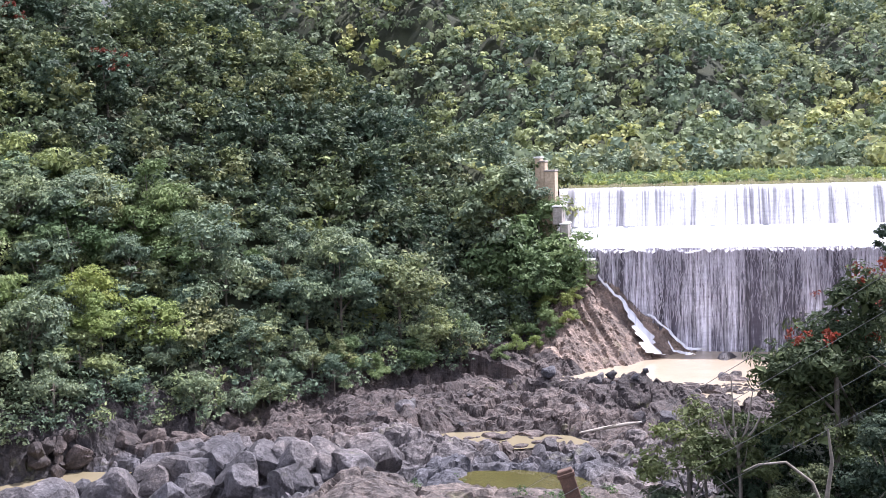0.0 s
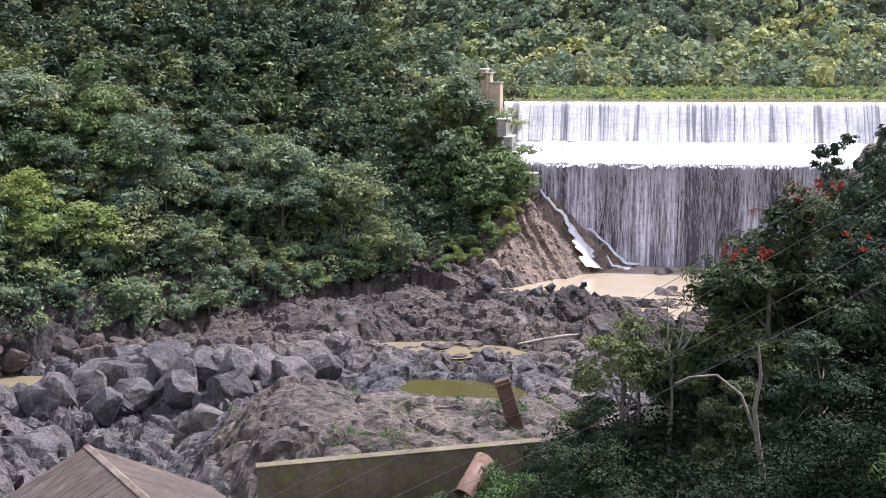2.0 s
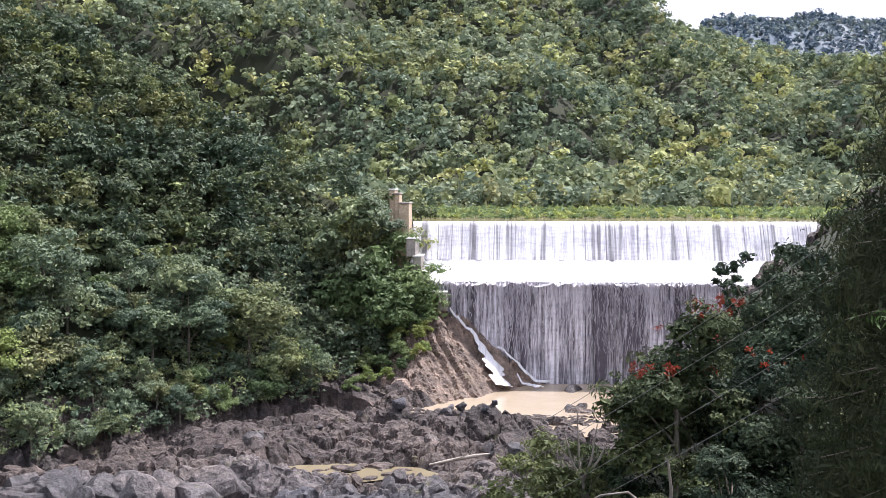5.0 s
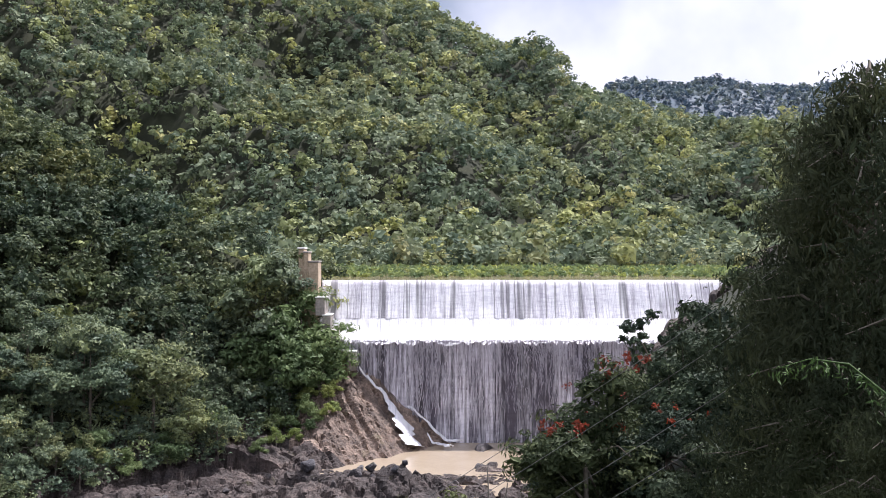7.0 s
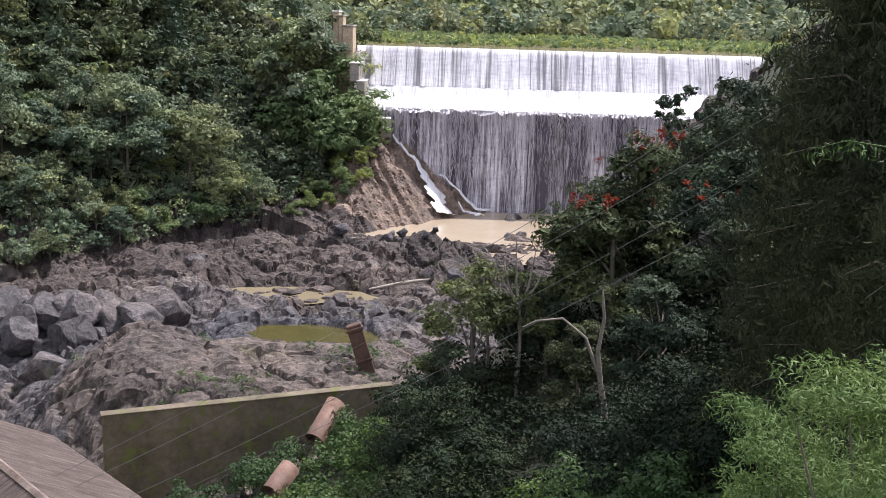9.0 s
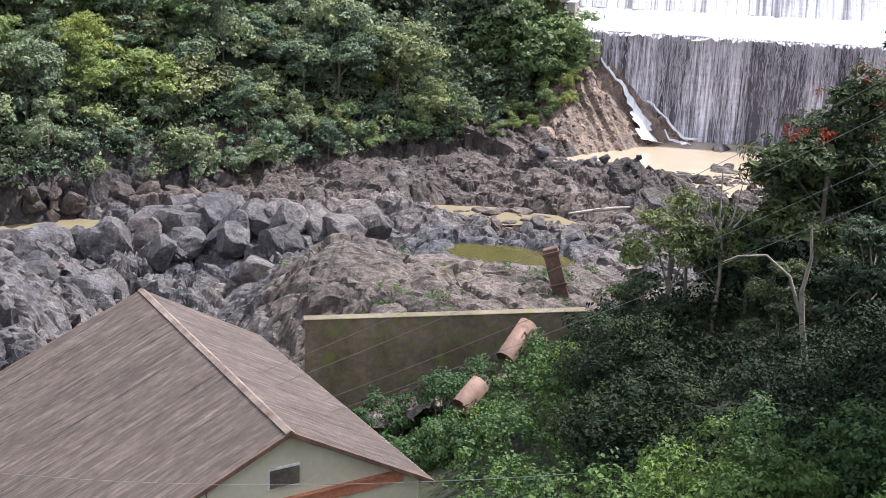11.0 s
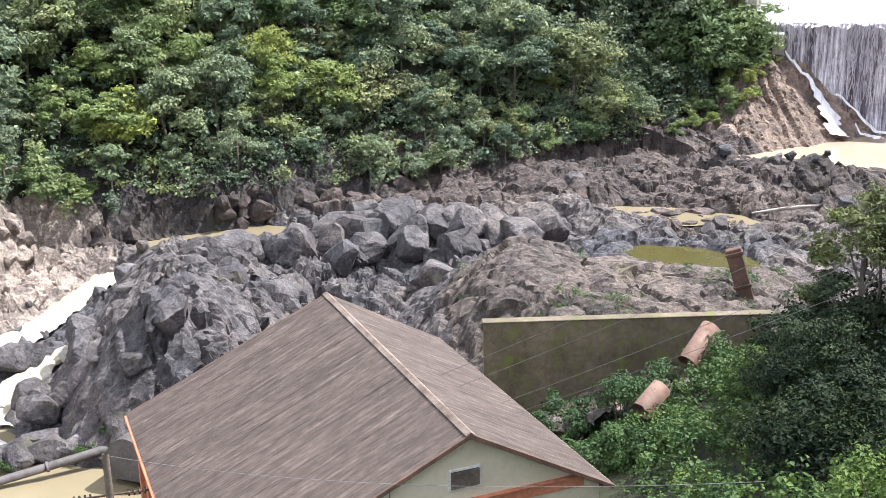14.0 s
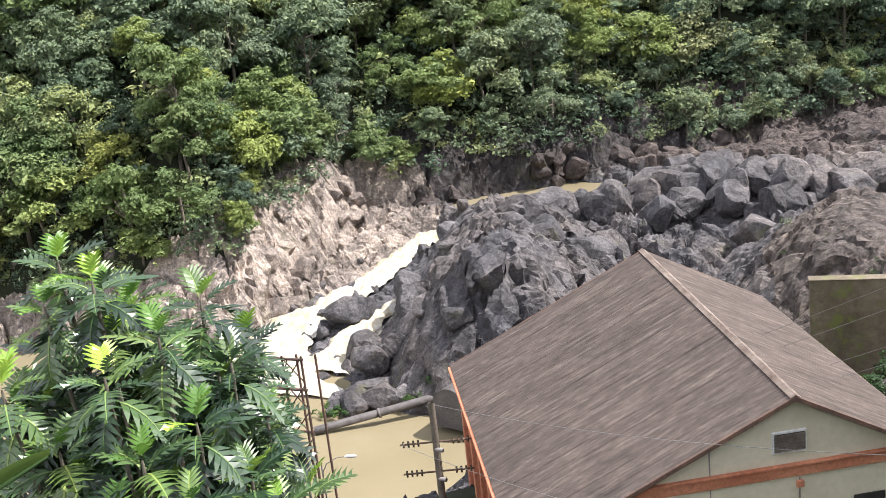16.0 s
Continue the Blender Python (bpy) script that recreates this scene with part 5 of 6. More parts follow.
def crown_points(rng, lobes, n, squash=0.7, up=0.5, tufts=13, tuft_r=0.40):
    """Leaves gathered in flattened tufts on the outsides of the lobes, the way they face, and each tuft's tone."""
    lob = np.array(lobes)
    m = len(lob) * tufts
    own = np.repeat(np.arange(len(lob)), tufts)
    d = rng.normal(size=(m, 3))
    d[:, 2] += up
    d /= np.linalg.norm(d, axis=1, keepdims=True)
    spot = lob[own, :3] + d * lob[own, 3:4] * rng.uniform(0.55, 1.05, (m, 1)) * np.array([1, 1, squash])
    size = lob[own, 3] * tuft_r * rng.uniform(0.6, 1.35, m)
    tone = np.clip(0.5 * rng.random(len(lob))[own] + 0.5 * rng.random(m), 0, 1)
    pick = rng.choice(m, n, p=size ** 2 / (size ** 2).sum())
    e = rng.normal(size=(n, 3))
    e[:, 2] += 0.5
    e /= np.linalg.norm(e, axis=1, keepdims=True)
    p = spot[pick] + e * size[pick][:, None] * rng.uniform(0.5, 1.05, (n, 1)) * np.array([1, 1, 0.5])
    face = 0.55 * d[pick] + 0.6 * e + rng.normal(size=(n, 3)) * 0.25 + np.array([0, 0, 0.3])
    k = n // 7
    inner = rng.choice(len(lob), k)
    p[:k] = lob[inner, :3] + rng.normal(size=(k, 3)) * lob[inner, 3:4] * 0.30 * np.array([1, 1, squash])
    return p, face, tone[pick]


def limbs(rng, height, spread, lobes, r0, bend=0.3, share=0.6):
    """A trunk and boughs that reach for the lobes."""
    top = Vector((rng.normal() * bend, rng.normal() * bend, height * share))
    runs = [([(0, 0, -1.0), (top.x * 0.2, top.y * 0.3, height * share * 0.35), top * 1.0], [r0 * 1.25, r0, r0 * 0.7])]
    for x, y, z, s in lobes[:9]:
        start = Vector((top.x * 0.7, top.y * 0.7, height * share * rng.uniform(0.55, 1.0)))
        end = Vector((x, y, z))
        mid = start.lerp(end, 0.55) + Vector((0, 0, 0.12 * height * rng.uniform(-0.2, 0.6)))
        runs.append(([start, mid, end], [r0 * 0.5, r0 * 0.3, r0 * 0.08]))
    return runs


def tree_proto(name, seed, height, spread, count, lobe, leaves, leaf, mat, bark, slim=0.55, r0=0.22, low=0.35, petals=0, squash=0.7, droop=0.0, share=0.6):
    """Meshes of one tree: trunk with limbs, crown of leaves, and blossom if it bears any."""
    rng = np.random.default_rng(seed)
    lobes = lobes_of(rng, count, spread, height, lobe, low)
    p, d, tuft = crown_points(rng, lobes, leaves, squash)
    out = [("trunk", tubes("trunk", limbs(rng, height, spread, lobes, r0, 0.3, share), bark, 6)), ("crown", quads_mesh("crown", leaf_quads(rng, p, d, leaf, slim, droop, 2.2), mat, tuft))]
    if petals:
        tops = np.array([l for l in lobes if l[2] > height * 0.55])
        k = rng.choice(len(tops), petals)
        c = tops[k, :3] + np.stack([rng.normal(size=petals) * 0.6, rng.normal(size=petals) * 0.6, np.full(petals, 0.75)], 1) * tops[k, 3:4] * np.array([0.75, 0.75, 1.0])
        c = np.repeat(c, 20, 0) + rng.normal(size=(petals * 20, 3)) * 0.15
        nn = rng.normal(size=(len(c), 3)) + np.array([0, 0, 0.6])
        out.append(("blossom", quads_mesh("blossom", leaf_quads(rng, c, nn, 0.24, 0.7), PETAL)))
    return out


def plant(meshes, place, turn, scale, label, category="tree", group="", name="tree", stretch=1.0):
    ob = empty(name, Matrix.Translation(place) @ Matrix.Rotation(turn, 4, "Z") @ Matrix.Diagonal((scale, scale, scale * stretch, 1)), label, category, group)
    for n, me in meshes:
        part(n, me, None, ob, "orange-red blossom" if n == "blossom" else "")
    return ob


def ground_at(x, y):
    return float(ground_height(np.array([float(x)]), np.array([float(y)]))[0])


HILL_PROTOS = [tree_proto("t", 20 + i, h, sp, 11 + i % 4, lo, 3900, 0.33, LEAF_HILL, BARK, 0.55, 0.17, squash=0.6)
               for i, (h, sp, lo) in enumerate([(7.5, 3.0, 1.6), (8.5, 2.6, 1.5), (6.2, 3.2, 1.5), (9.5, 2.8, 1.7), (7.0, 2.4, 1.4), (5.2, 2.9, 1.4), (10.5, 3.3, 1.8), (8.0, 3.4, 1.6)])]


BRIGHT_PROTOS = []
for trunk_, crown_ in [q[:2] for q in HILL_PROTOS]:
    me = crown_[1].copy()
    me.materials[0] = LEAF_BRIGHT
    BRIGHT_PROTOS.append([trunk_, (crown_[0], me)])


def scatter(step, seed, x0, x1, y0, y1):
    rng = np.random.default_rng(seed)
    X, Y = np.meshgrid(np.arange(x0, x1, step), np.arange(y0, y1, step))
    X, Y = X + rng.uniform(-0.45, 0.45, X.shape) * step, Y + rng.uniform(-0.45, 0.45, X.shape) * step
    return X.ravel(), Y.ravel(), rng


# the wooded far bank
X, Y, rng = scatter(4.1, 3, -235, -14, 20, 260)
Z, S, Nn = land(X, Y)
zc, yc = crest_line(X)
edge_ = np.where((Y < 128) & (Y > 98), 2.8, np.where(Y <= 98, 3.4, 0.6))
ok = (S > edge_) & (S < 92) & (Y < yc + 9) & ~((X / Y > -0.094) & (Y < 199)) & ~((abs(np.degrees(np.arctan2(X, Y)) + 28.9) < 1.2) & (np.hypot(X, Y) > 200) & (np.hypot(X, Y) < 242)) & (np.degrees(np.arctan2(X, Y)) > -70)
X, Y, Z, S = X[ok], Y[ok], Z[ok], S[ok]
Z = np.where(S < 8, np.maximum(Z, bed_surface(X, Y)), Z)
order = np.argsort(np.hypot(X, Y) + 0.35 * S)
near_set, far_set = order[:290], order[290:]
for i in near_set:
    edge = 0.66 if S[i] < 6 else 1.0
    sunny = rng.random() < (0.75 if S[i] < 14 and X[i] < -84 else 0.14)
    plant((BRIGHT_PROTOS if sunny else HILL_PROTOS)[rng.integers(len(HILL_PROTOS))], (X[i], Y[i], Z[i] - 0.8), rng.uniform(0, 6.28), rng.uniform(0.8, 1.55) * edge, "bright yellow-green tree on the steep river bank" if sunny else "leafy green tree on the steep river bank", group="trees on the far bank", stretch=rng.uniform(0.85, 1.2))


def forest(name, X, Y, Z, rng, leaves, leaf, lobe_r, heights, mat, label, slim=0.6, lumps=8, tufts=6, core=1.8):
    """Crowns too many to count, joined: each with its own lobes and height."""
    out, tones, kinds = [], [], []
    base = []
    for k in range(24):
        g = np.random.default_rng(900 + k)
        lobes = lobes_of(g, lumps, lobe_r * (1.0 if lumps > 4 else 0.45), 1.0, lobe_r * (0.52 if lumps > 4 else 0.8), 0.3)
        lobes = [(x, y, z * lobe_r * 1.9, s) for x, y, z, s in lobes]
        p, d, tuft = crown_points(g, lobes, leaves, 0.75, 0.6, tufts)
        base.append((p, d, tuft))
    for x, y, z in zip(X, Y, Z):
        p, d, tuft = base[rng.integers(24)]
        a, s = rng.uniform(0, 6.28), rng.uniform(*heights)
        c, sn = np.cos(a), np.sin(a)
        R = np.array([[c, sn, 0], [-sn, c, 0], [0, 0, 1]])
        q = (p @ R) * s * np.array([1, 1, rng.uniform(0.85, 1.25)]) + np.array([x, y, z])
        out.append(leaf_quads(rng, q, d @ R, leaf * s, slim, 0.0, core))
        tones.append(tuft)
        kinds.append(np.full(len(tuft), rng.random()))
    ob = new(name, quads_mesh(name, np.concatenate(out), mat, np.concatenate(tones), np.concatenate(kinds)))
    return tagged(ob, label, "trees", kind="stuff")


forest("hillside_forest", X[far_set], Y[far_set], Z[far_set] + 1.0, rng, 500, 0.54, 2.9, (0.7, 1.5), LEAF_SPUR, "dense mixed green forest on the steep spur")
for x, y, top in ((-27.5, 188, 38.5), (-24.5, 190, 33.5), (-31, 190, 43.0), (-22.8, 186, 29.5), (-28, 195, 41.0), (-26, 184, 32.0)):
    z = float(land(np.array([float(x)]), np.array([float(y)]))[0][0]) - 0.8
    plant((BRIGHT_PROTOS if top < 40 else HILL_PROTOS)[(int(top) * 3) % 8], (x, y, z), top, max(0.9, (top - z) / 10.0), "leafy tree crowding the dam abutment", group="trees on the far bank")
# sunlight on these trees is put into their leaf colour
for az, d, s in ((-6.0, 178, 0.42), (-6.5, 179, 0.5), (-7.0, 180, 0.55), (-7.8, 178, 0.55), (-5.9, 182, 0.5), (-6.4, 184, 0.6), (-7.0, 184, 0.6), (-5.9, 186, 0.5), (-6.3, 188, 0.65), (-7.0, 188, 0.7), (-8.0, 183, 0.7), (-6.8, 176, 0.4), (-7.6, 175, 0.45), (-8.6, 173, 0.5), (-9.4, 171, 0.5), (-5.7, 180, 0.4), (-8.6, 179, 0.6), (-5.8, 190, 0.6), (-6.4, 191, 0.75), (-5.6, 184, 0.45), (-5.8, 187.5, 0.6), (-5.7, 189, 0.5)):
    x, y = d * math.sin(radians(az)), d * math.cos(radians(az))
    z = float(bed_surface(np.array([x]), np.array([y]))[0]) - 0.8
    plant(BRIGHT_PROTOS[int(s * 100 + d) % 8], (x, y, z), d, s, "low green tree clinging to the abutment rock, sunlight coloured into its leaves", group="trees on the far bank")
# undergrowth that hangs over the foot of the bank
X, Y, rng = scatter(1.8, 5, -125, -14, 40, 200)
Z, S, Nn = land(X, Y)
ok = (S > np.where((Y < 128) & (Y > 98), 1.3, np.where(Y <= 98, 3.2, 0.2))) & (S < 11) & ~((X / Y > -0.097) & (Y < 199)) & (rng.random(len(X)) < 0.85)
Z = np.where(S < 8, np.maximum(Z, bed_surface(X, Y)), Z)
forest("bank_undergrowth", X[ok], Y[ok], Z[ok] - 0.3, rng, 130, 0.36, 1.55, (0.7, 1.5), LEAF_HILL, "leafy green shrubs hanging over the rocky bank")

X, Y, rng = scatter(3.1, 6, -200, -20, 30, 235)
Z, S, Nn = land(X, Y)
zc, yc = crest_line(X)
ok = (S >= 9) & (S < 75) & (Y < yc + 4) & (X / Y < -0.097) & (X / Y > -2.2)
forest("slope_undergrowth", X[ok], Y[ok], Z[ok] - 0.2, rng, 80, 0.62, 2.0, (0.7, 1.5), LEAF_HILL, "shrubs filling the gaps between trees on the slope")

# the far hill across the reservoir
X, Y, rng = scatter(6.2, 7, -420, 420, 320, 900)
az, d = np.degrees(np.arctan2(X, Y)), np.hypot(X, Y)
ok = (az > -30) & (az < 24) & (d > 348) & (d < 850)
X, Y = X[ok], Y[ok]
Z = land(X, Y)[0]
forest("far_forest", X, Y, Z - 1.0, rng, 74, 1.4, 3.9, (0.7, 1.6), LEAF_FAR, "forest covering the far hillside, distance haze in its leaf colour", 0.75, 3, 4)
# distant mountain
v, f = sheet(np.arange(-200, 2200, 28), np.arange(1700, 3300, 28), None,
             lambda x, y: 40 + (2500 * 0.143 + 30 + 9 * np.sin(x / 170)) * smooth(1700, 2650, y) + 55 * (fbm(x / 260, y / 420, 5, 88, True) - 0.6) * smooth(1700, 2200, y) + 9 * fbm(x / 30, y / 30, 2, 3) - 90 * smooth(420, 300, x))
tagged(new("backdrop_mountain", mesh_arrays("backdrop_mountain", v, f, LEAF_FAROFF, False)), "forested mountain in the distance, its haze coloured in blue-green", "mountain", kind="structure")

X, Y, rng = scatter(17, 17, 330, 1150, 1900, 2750)
az = np.degrees(np.arctan2(X, Y))
ok = (az > 8.5) & (az < 23)
X, Y = X[ok], Y[ok]
Z = 40 + (2500 * 0.143 + 30 + 9 * np.sin(X / 170)) * smooth(1700, 2650, Y) + 55 * (fbm(X / 260, Y / 420, 5, 88, True) - 0.6) * smooth(1700, 2200, Y) + 9 * fbm(X / 30, Y / 30, 2, 3) - 90 * smooth(420, 300, X)
forest("mountain_forest", X, Y, Z - 4, rng, 26, 5.0, 7.5, (0.6, 1.4), LEAF_FAROFF, "forest on the distant mountain, haze coloured into its leaves", 0.8, 3)
# reeds along the far side of the reservoir
X, Y, rng = scatter(3.2, 9, -60, 130, 205, 400)
n_ = fbm(X / 40, Y / 40, 3, 4)
d = np.hypot(X, Y)
ok = (d > 238 + 24 * (n_ - 0.5)) & (d < 352) & (X > -24 - 0.25 * (Y - 200))
X, Y = X[ok], Y[ok]
forest("shore_reeds", X, Y, np.full(len(X), LAKE_Z - 0.3), rng, 18, 2.6, 1.5, (0.2, 0.55), LEAF_GRASS, "pale green floating reeds along the reservoir shore", 0.35)

# ---- near bank: flowering tulip trees and their neighbours ----
TULIP = tree_proto("t", 61, 15.5, 3.7, 34, 1.9, 14000, 0.36, LEAF_TULIP, BARK, 0.5, 0.20, 0.18, 34)
TULIP2 = tree_proto("t", 62, 14.0, 4.8, 32, 2.0, 13000, 0.36, LEAF_TULIP, BARK, 0.5, 0.20, 0.18, 12)
DARK1 = tree_proto("t", 63, 13.0, 4.8, 18, 2.0, 7000, 0.40, LEAF_TULIP, BARK, 0.5, 0.25, 0.25)
DARK2 = tree_proto("t", 64, 11.0, 4.2, 16, 1.8, 6000, 0.38, LEAF_TULIP, BARK, 0.5, 0.22, 0.2)
YELLOW = tree_proto("t", 65, 11.5, 3.0, 14, 1.35, 4600, 0.27, LEAF_YELLOW, BARK_PALE, 0.5, 0.17, 0.55)
SMALL = tree_proto("t", 66, 9.5, 2.9, 15, 0.55, 1100, 0.30, LEAF_TULIP, BARK, 0.5, 0.16, 0.6)


def at(az, d):
    return d * math.sin(radians(az)), d * math.cos(radians(az))


def stand(meshes, az, d, top, turn, label, name, category="tree", tall=None, group="trees on the near bank"):
    """Plants a tree on the near bank so that its crown ends at the height top."""
    x, y = at(az, d)
    z = ground_at(x, y) - 0.3
    s = (top - z) / tall
    return plant(meshes, (x, y, z), turn, s, label, category, group, name)


stand(TULIP, 7.5, 63, 35.4, 0.4, "dark tulip tree with orange-red blossoms", "tulip_tree", tall=17.0)
stand(TULIP2, 11.6, 66, 33.0, 2.2, "spreading tulip tree with scattered red blossoms", "tulip_tree", tall=15.6)
stand(DARK1, 14.6, 74, 37.2, 1.0, "tall dark green tree on the near slope", "tree", tall=14.6)
stand(DARK1, 15.5, 60, 34.0, 3.0, "tall dark green tree on the near slope", "tree", tall=14.6)
stand(DARK2, 10.0, 54, 28.2, 4.0, "dense dark green tree overgrown with vines", "tree", tall=12.6)
stand(DARK2, 6.0, 56, 25.0, 1.4, "dense dark green tree overgrown with vines", "tree", tall=12.6)
stand(DARK2, -0.9, 59, 22.8, 5.0, "dense dark green tree overgrown with vines", "tree", tall=12.6)
stand(DARK2, -2.2, 60, 21.5, 2.6, "dense dark green tree overgrown with vines", "tree", tall=12.6)
stand(DARK1, 3.2, 66, 25.2, 0.6, "dense dark green tree overgrown with vines", "tree", tall=14.6)
stand(DARK1, 12.5, 80, 35.0, 0.2, "tall dark green tree on the near slope", "tree", tall=14.6)
stand(DARK2, 18.0, 52, 31.5, 0.9, "dense dark green tree in shade", "tree", tall=12.6)
stand(DARK2, 13.0, 46, 26.0, 2.9, "dense dark green tree in shade", "tree", tall=12.6)
stand(DARK2, 17.0, 40, 28.0, 5.2, "dense dark green tree in shade", "tree", tall=12.6)
stand(YELLOW, 0.2, 60, 27.6, 0.3, "sparse yellow-green tree with pale branches", "tree", tall=12.6)
stand(YELLOW, 2.6, 61, 26.8, 2.3, "sparse yellow-green tree with pale branches", "tree", tall=12.6)
for az, d, top, turn in ((13.2, 84, 37.0, 0.3), (15.5, 88, 39.5, 1.9), (11.6, 78, 33.2, 2.7), (8.0, 74, 30.0, 3.3), (5.4, 76, 27.6, 4.4), (9.2, 70, 30.4, 5.1), (16.8, 70, 37.5, 0.8), (13.6, 58, 31.0, 1.6), (-3.6, 55, 19.6, 2.0), (11.6, 42, 25.2, 2.5), (4.2, 62, 25.6, 5.6)):
    stand(DARK2 if d < 66 else DARK1, az, d, top, turn, "dense dark green tree on the shaded slope", "tree", tall=12.6 if d < 66 else 14.6)
stand(SMALL, 10.9, 92, 36.6, 1.1, "slender layered tree before the falling water", "tree", tall=10.6)

# the great drooping needle-leaved tree


def needle_tree(seed, height, spread, sprays):
    rng = np.random.default_rng(seed)
    V, runs = [], [([(0, 0, -1), (0.2, 0.1, height * 0.5), (0.0, 0.3, height)], [0.4, 0.28, 0.05])]
    for i in range(sprays):
        t = rng.uniform(0.08, 1.0)
        a = rng.uniform(0, 6.28)
        reach = spread * (1 - 0.72 * t ** 3.2) * rng.uniform(0.5, 1.0)
        s = Vector((0.1, 0.15, height * t * 0.95))
        e = s + Vector((reach * math.cos(a), reach * math.sin(a), rng.uniform(-0.4, 1.4)))
        m = s.lerp(e, 0.6) + Vector((0, 0, 0.7))
        if i % 3 == 0:
            runs.append(([s, m, e], [0.07, 0.045, 0.012]))
        n = 250
        q = rng.uniform(0.25, 1.06, n) ** 0.7
        c = np.array([s.lerp(e, float(k)) for k in q]) + np.stack([rng.normal(0, 0.5, n), rng.normal(0, 0.5, n), 0.7 * np.sin(np.pi * np.clip(q, 0, 1)) - np.abs(rng.normal(0, 0.55, n))], 1)
        V.append(leaf_quads(rng, c, rng.normal(size=(n, 3)) * np.array([1, 1, 0.3]), 0.21, 0.26, 0.3, 2.2))
    return [("trunk", tubes("trunk", runs, BARK, 6)), ("crown", quads_mesh("crown", np.concatenate(V), LEAF_PINE))]


NEEDLE = needle_tree(71, 21.0, 5.6, 240)
for az, d, top, turn, s in ((21.2, 37, 46.2, 0.0, 1.0), (19.0, 42, 43.6, 2.0, 1.0), (26.0, 33, 46.0, 4.0, 1.0), (20.2, 33, 37.0, 1.0, 1.0), (22.5, 27, 37.0, 3.0, 1.0)):
    x, y = at(az, d)
    z = ground_at(x, y)
    k = (top - z) / 21.5
    plant(NEEDLE, (x, y, z), turn, k, "tall dark needle-leaved tree with drooping sprays", "tree", "needle trees on the near bank", "needle_tree", 1.0)

# vines over the near slope
X, Y, rng = scatter(1.15, 11, -24, 26, 14, 66)
Z, S, Nn = land(X, Y)
az, d = np.degrees(np.arctan2(X, Y)), np.hypot(X, Y)
ok = (Nn < -1.0) & (d > 17) & (az > -22) & (az < 27) & ~((X < -7 - (Y - 42) * 0.3) & (Y < 56)) & ~((az > -19) & (az < -10.5) & (d > 56))
Z = Z + 1.4 * (fbm(X / 5, Y / 5, 3, 15) - 0.4) - 1.1 * ((az > 1.2) & (az < 8.5) & (d > 36) & (d < 60))
# sunlit slope gets vines; shaded slope gets leaves with the shade in their colour
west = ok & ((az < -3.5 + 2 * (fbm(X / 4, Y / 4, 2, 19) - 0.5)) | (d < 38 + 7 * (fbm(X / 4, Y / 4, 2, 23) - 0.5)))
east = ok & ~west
forest("vine_cover", X[west], Y[west], Z[west] - 0.7, rng, 190, 0.145, 0.95, (0.6, 1.6), LEAF_VINE, "bright green vines smothering the near slope", 0.75, 6, 6, 1.2)
forest("shrub_cover", X[east], Y[east], Z[east] - 0.7, rng, 190, 0.14, 1.05, (0.6, 2.0), LEAF_SHADE, "shrubs and creepers on the near slope, shade coloured into their leaves", 0.6, 6, 6, 1.2)
# creepers heaped over stumps and bushes beside the dark hollow
for az, d, top, r in ((10.3, 43, 26.6, 2.0), (12.9, 41, 26.9, 2.1), (9.2, 38, 26.0, 1.8), (13.9, 35, 27.4, 1.9), (10.9, 33, 26.9, 1.7), (15.8, 38, 28.2, 2.0), (6.6, 32, 25.9, 1.7), (3.6, 33, 25.0, 1.8), (8.2, 28.5, 27.0, 1.6), (5.4, 29, 26.4, 1.5), (-1.9, 50, 21.0, 1.8), (-0.9, 52, 22.4, 1.8), (0.8, 48, 20.8, 1.6), (-3.4, 54, 21.8, 1.8), (-2.6, 47, 19.4, 1.8), (0.2, 44, 19.8, 1.7)):
    g = np.random.default_rng(int(d * 100 + az * 10))
    x, y = at(az, d)
    z = ground_at(x, y) - 0.4
    lobes = [(g.normal() * 0.62 * r, g.normal() * 0.62 * r, (top - z) * (0.25 + 0.62 * g.random()), 0.52 * r) for _ in range(13)]
    p, dd, tuft = crown_points(g, lobes, 6400, 1.0, 0.4, 16, 0.42)
    o = empty("creeper_mound", (x, y, z), "heaped mound of bright green creepers" if d < 34 else "heaped mound of creepers on the near slope, shade coloured into the leaves", "creepers", "creeper mounds")
    part("foliage", quads_mesh("foliage", leaf_quads(g, p, dd, 0.15, 0.7, 0.3), LEAF_VINE if d < 34 else LEAF_CREEPER_SHADE, tuft), None, o)
    for l in lobes[:5]:
        part("stem", tubes("stem", [([(0, 0, 0), (l[0] * 0.6, l[1] * 0.6, l[2] * 0.5), l[:3]], [0.07, 0.05, 0.02])], BARK, 5), None, o)
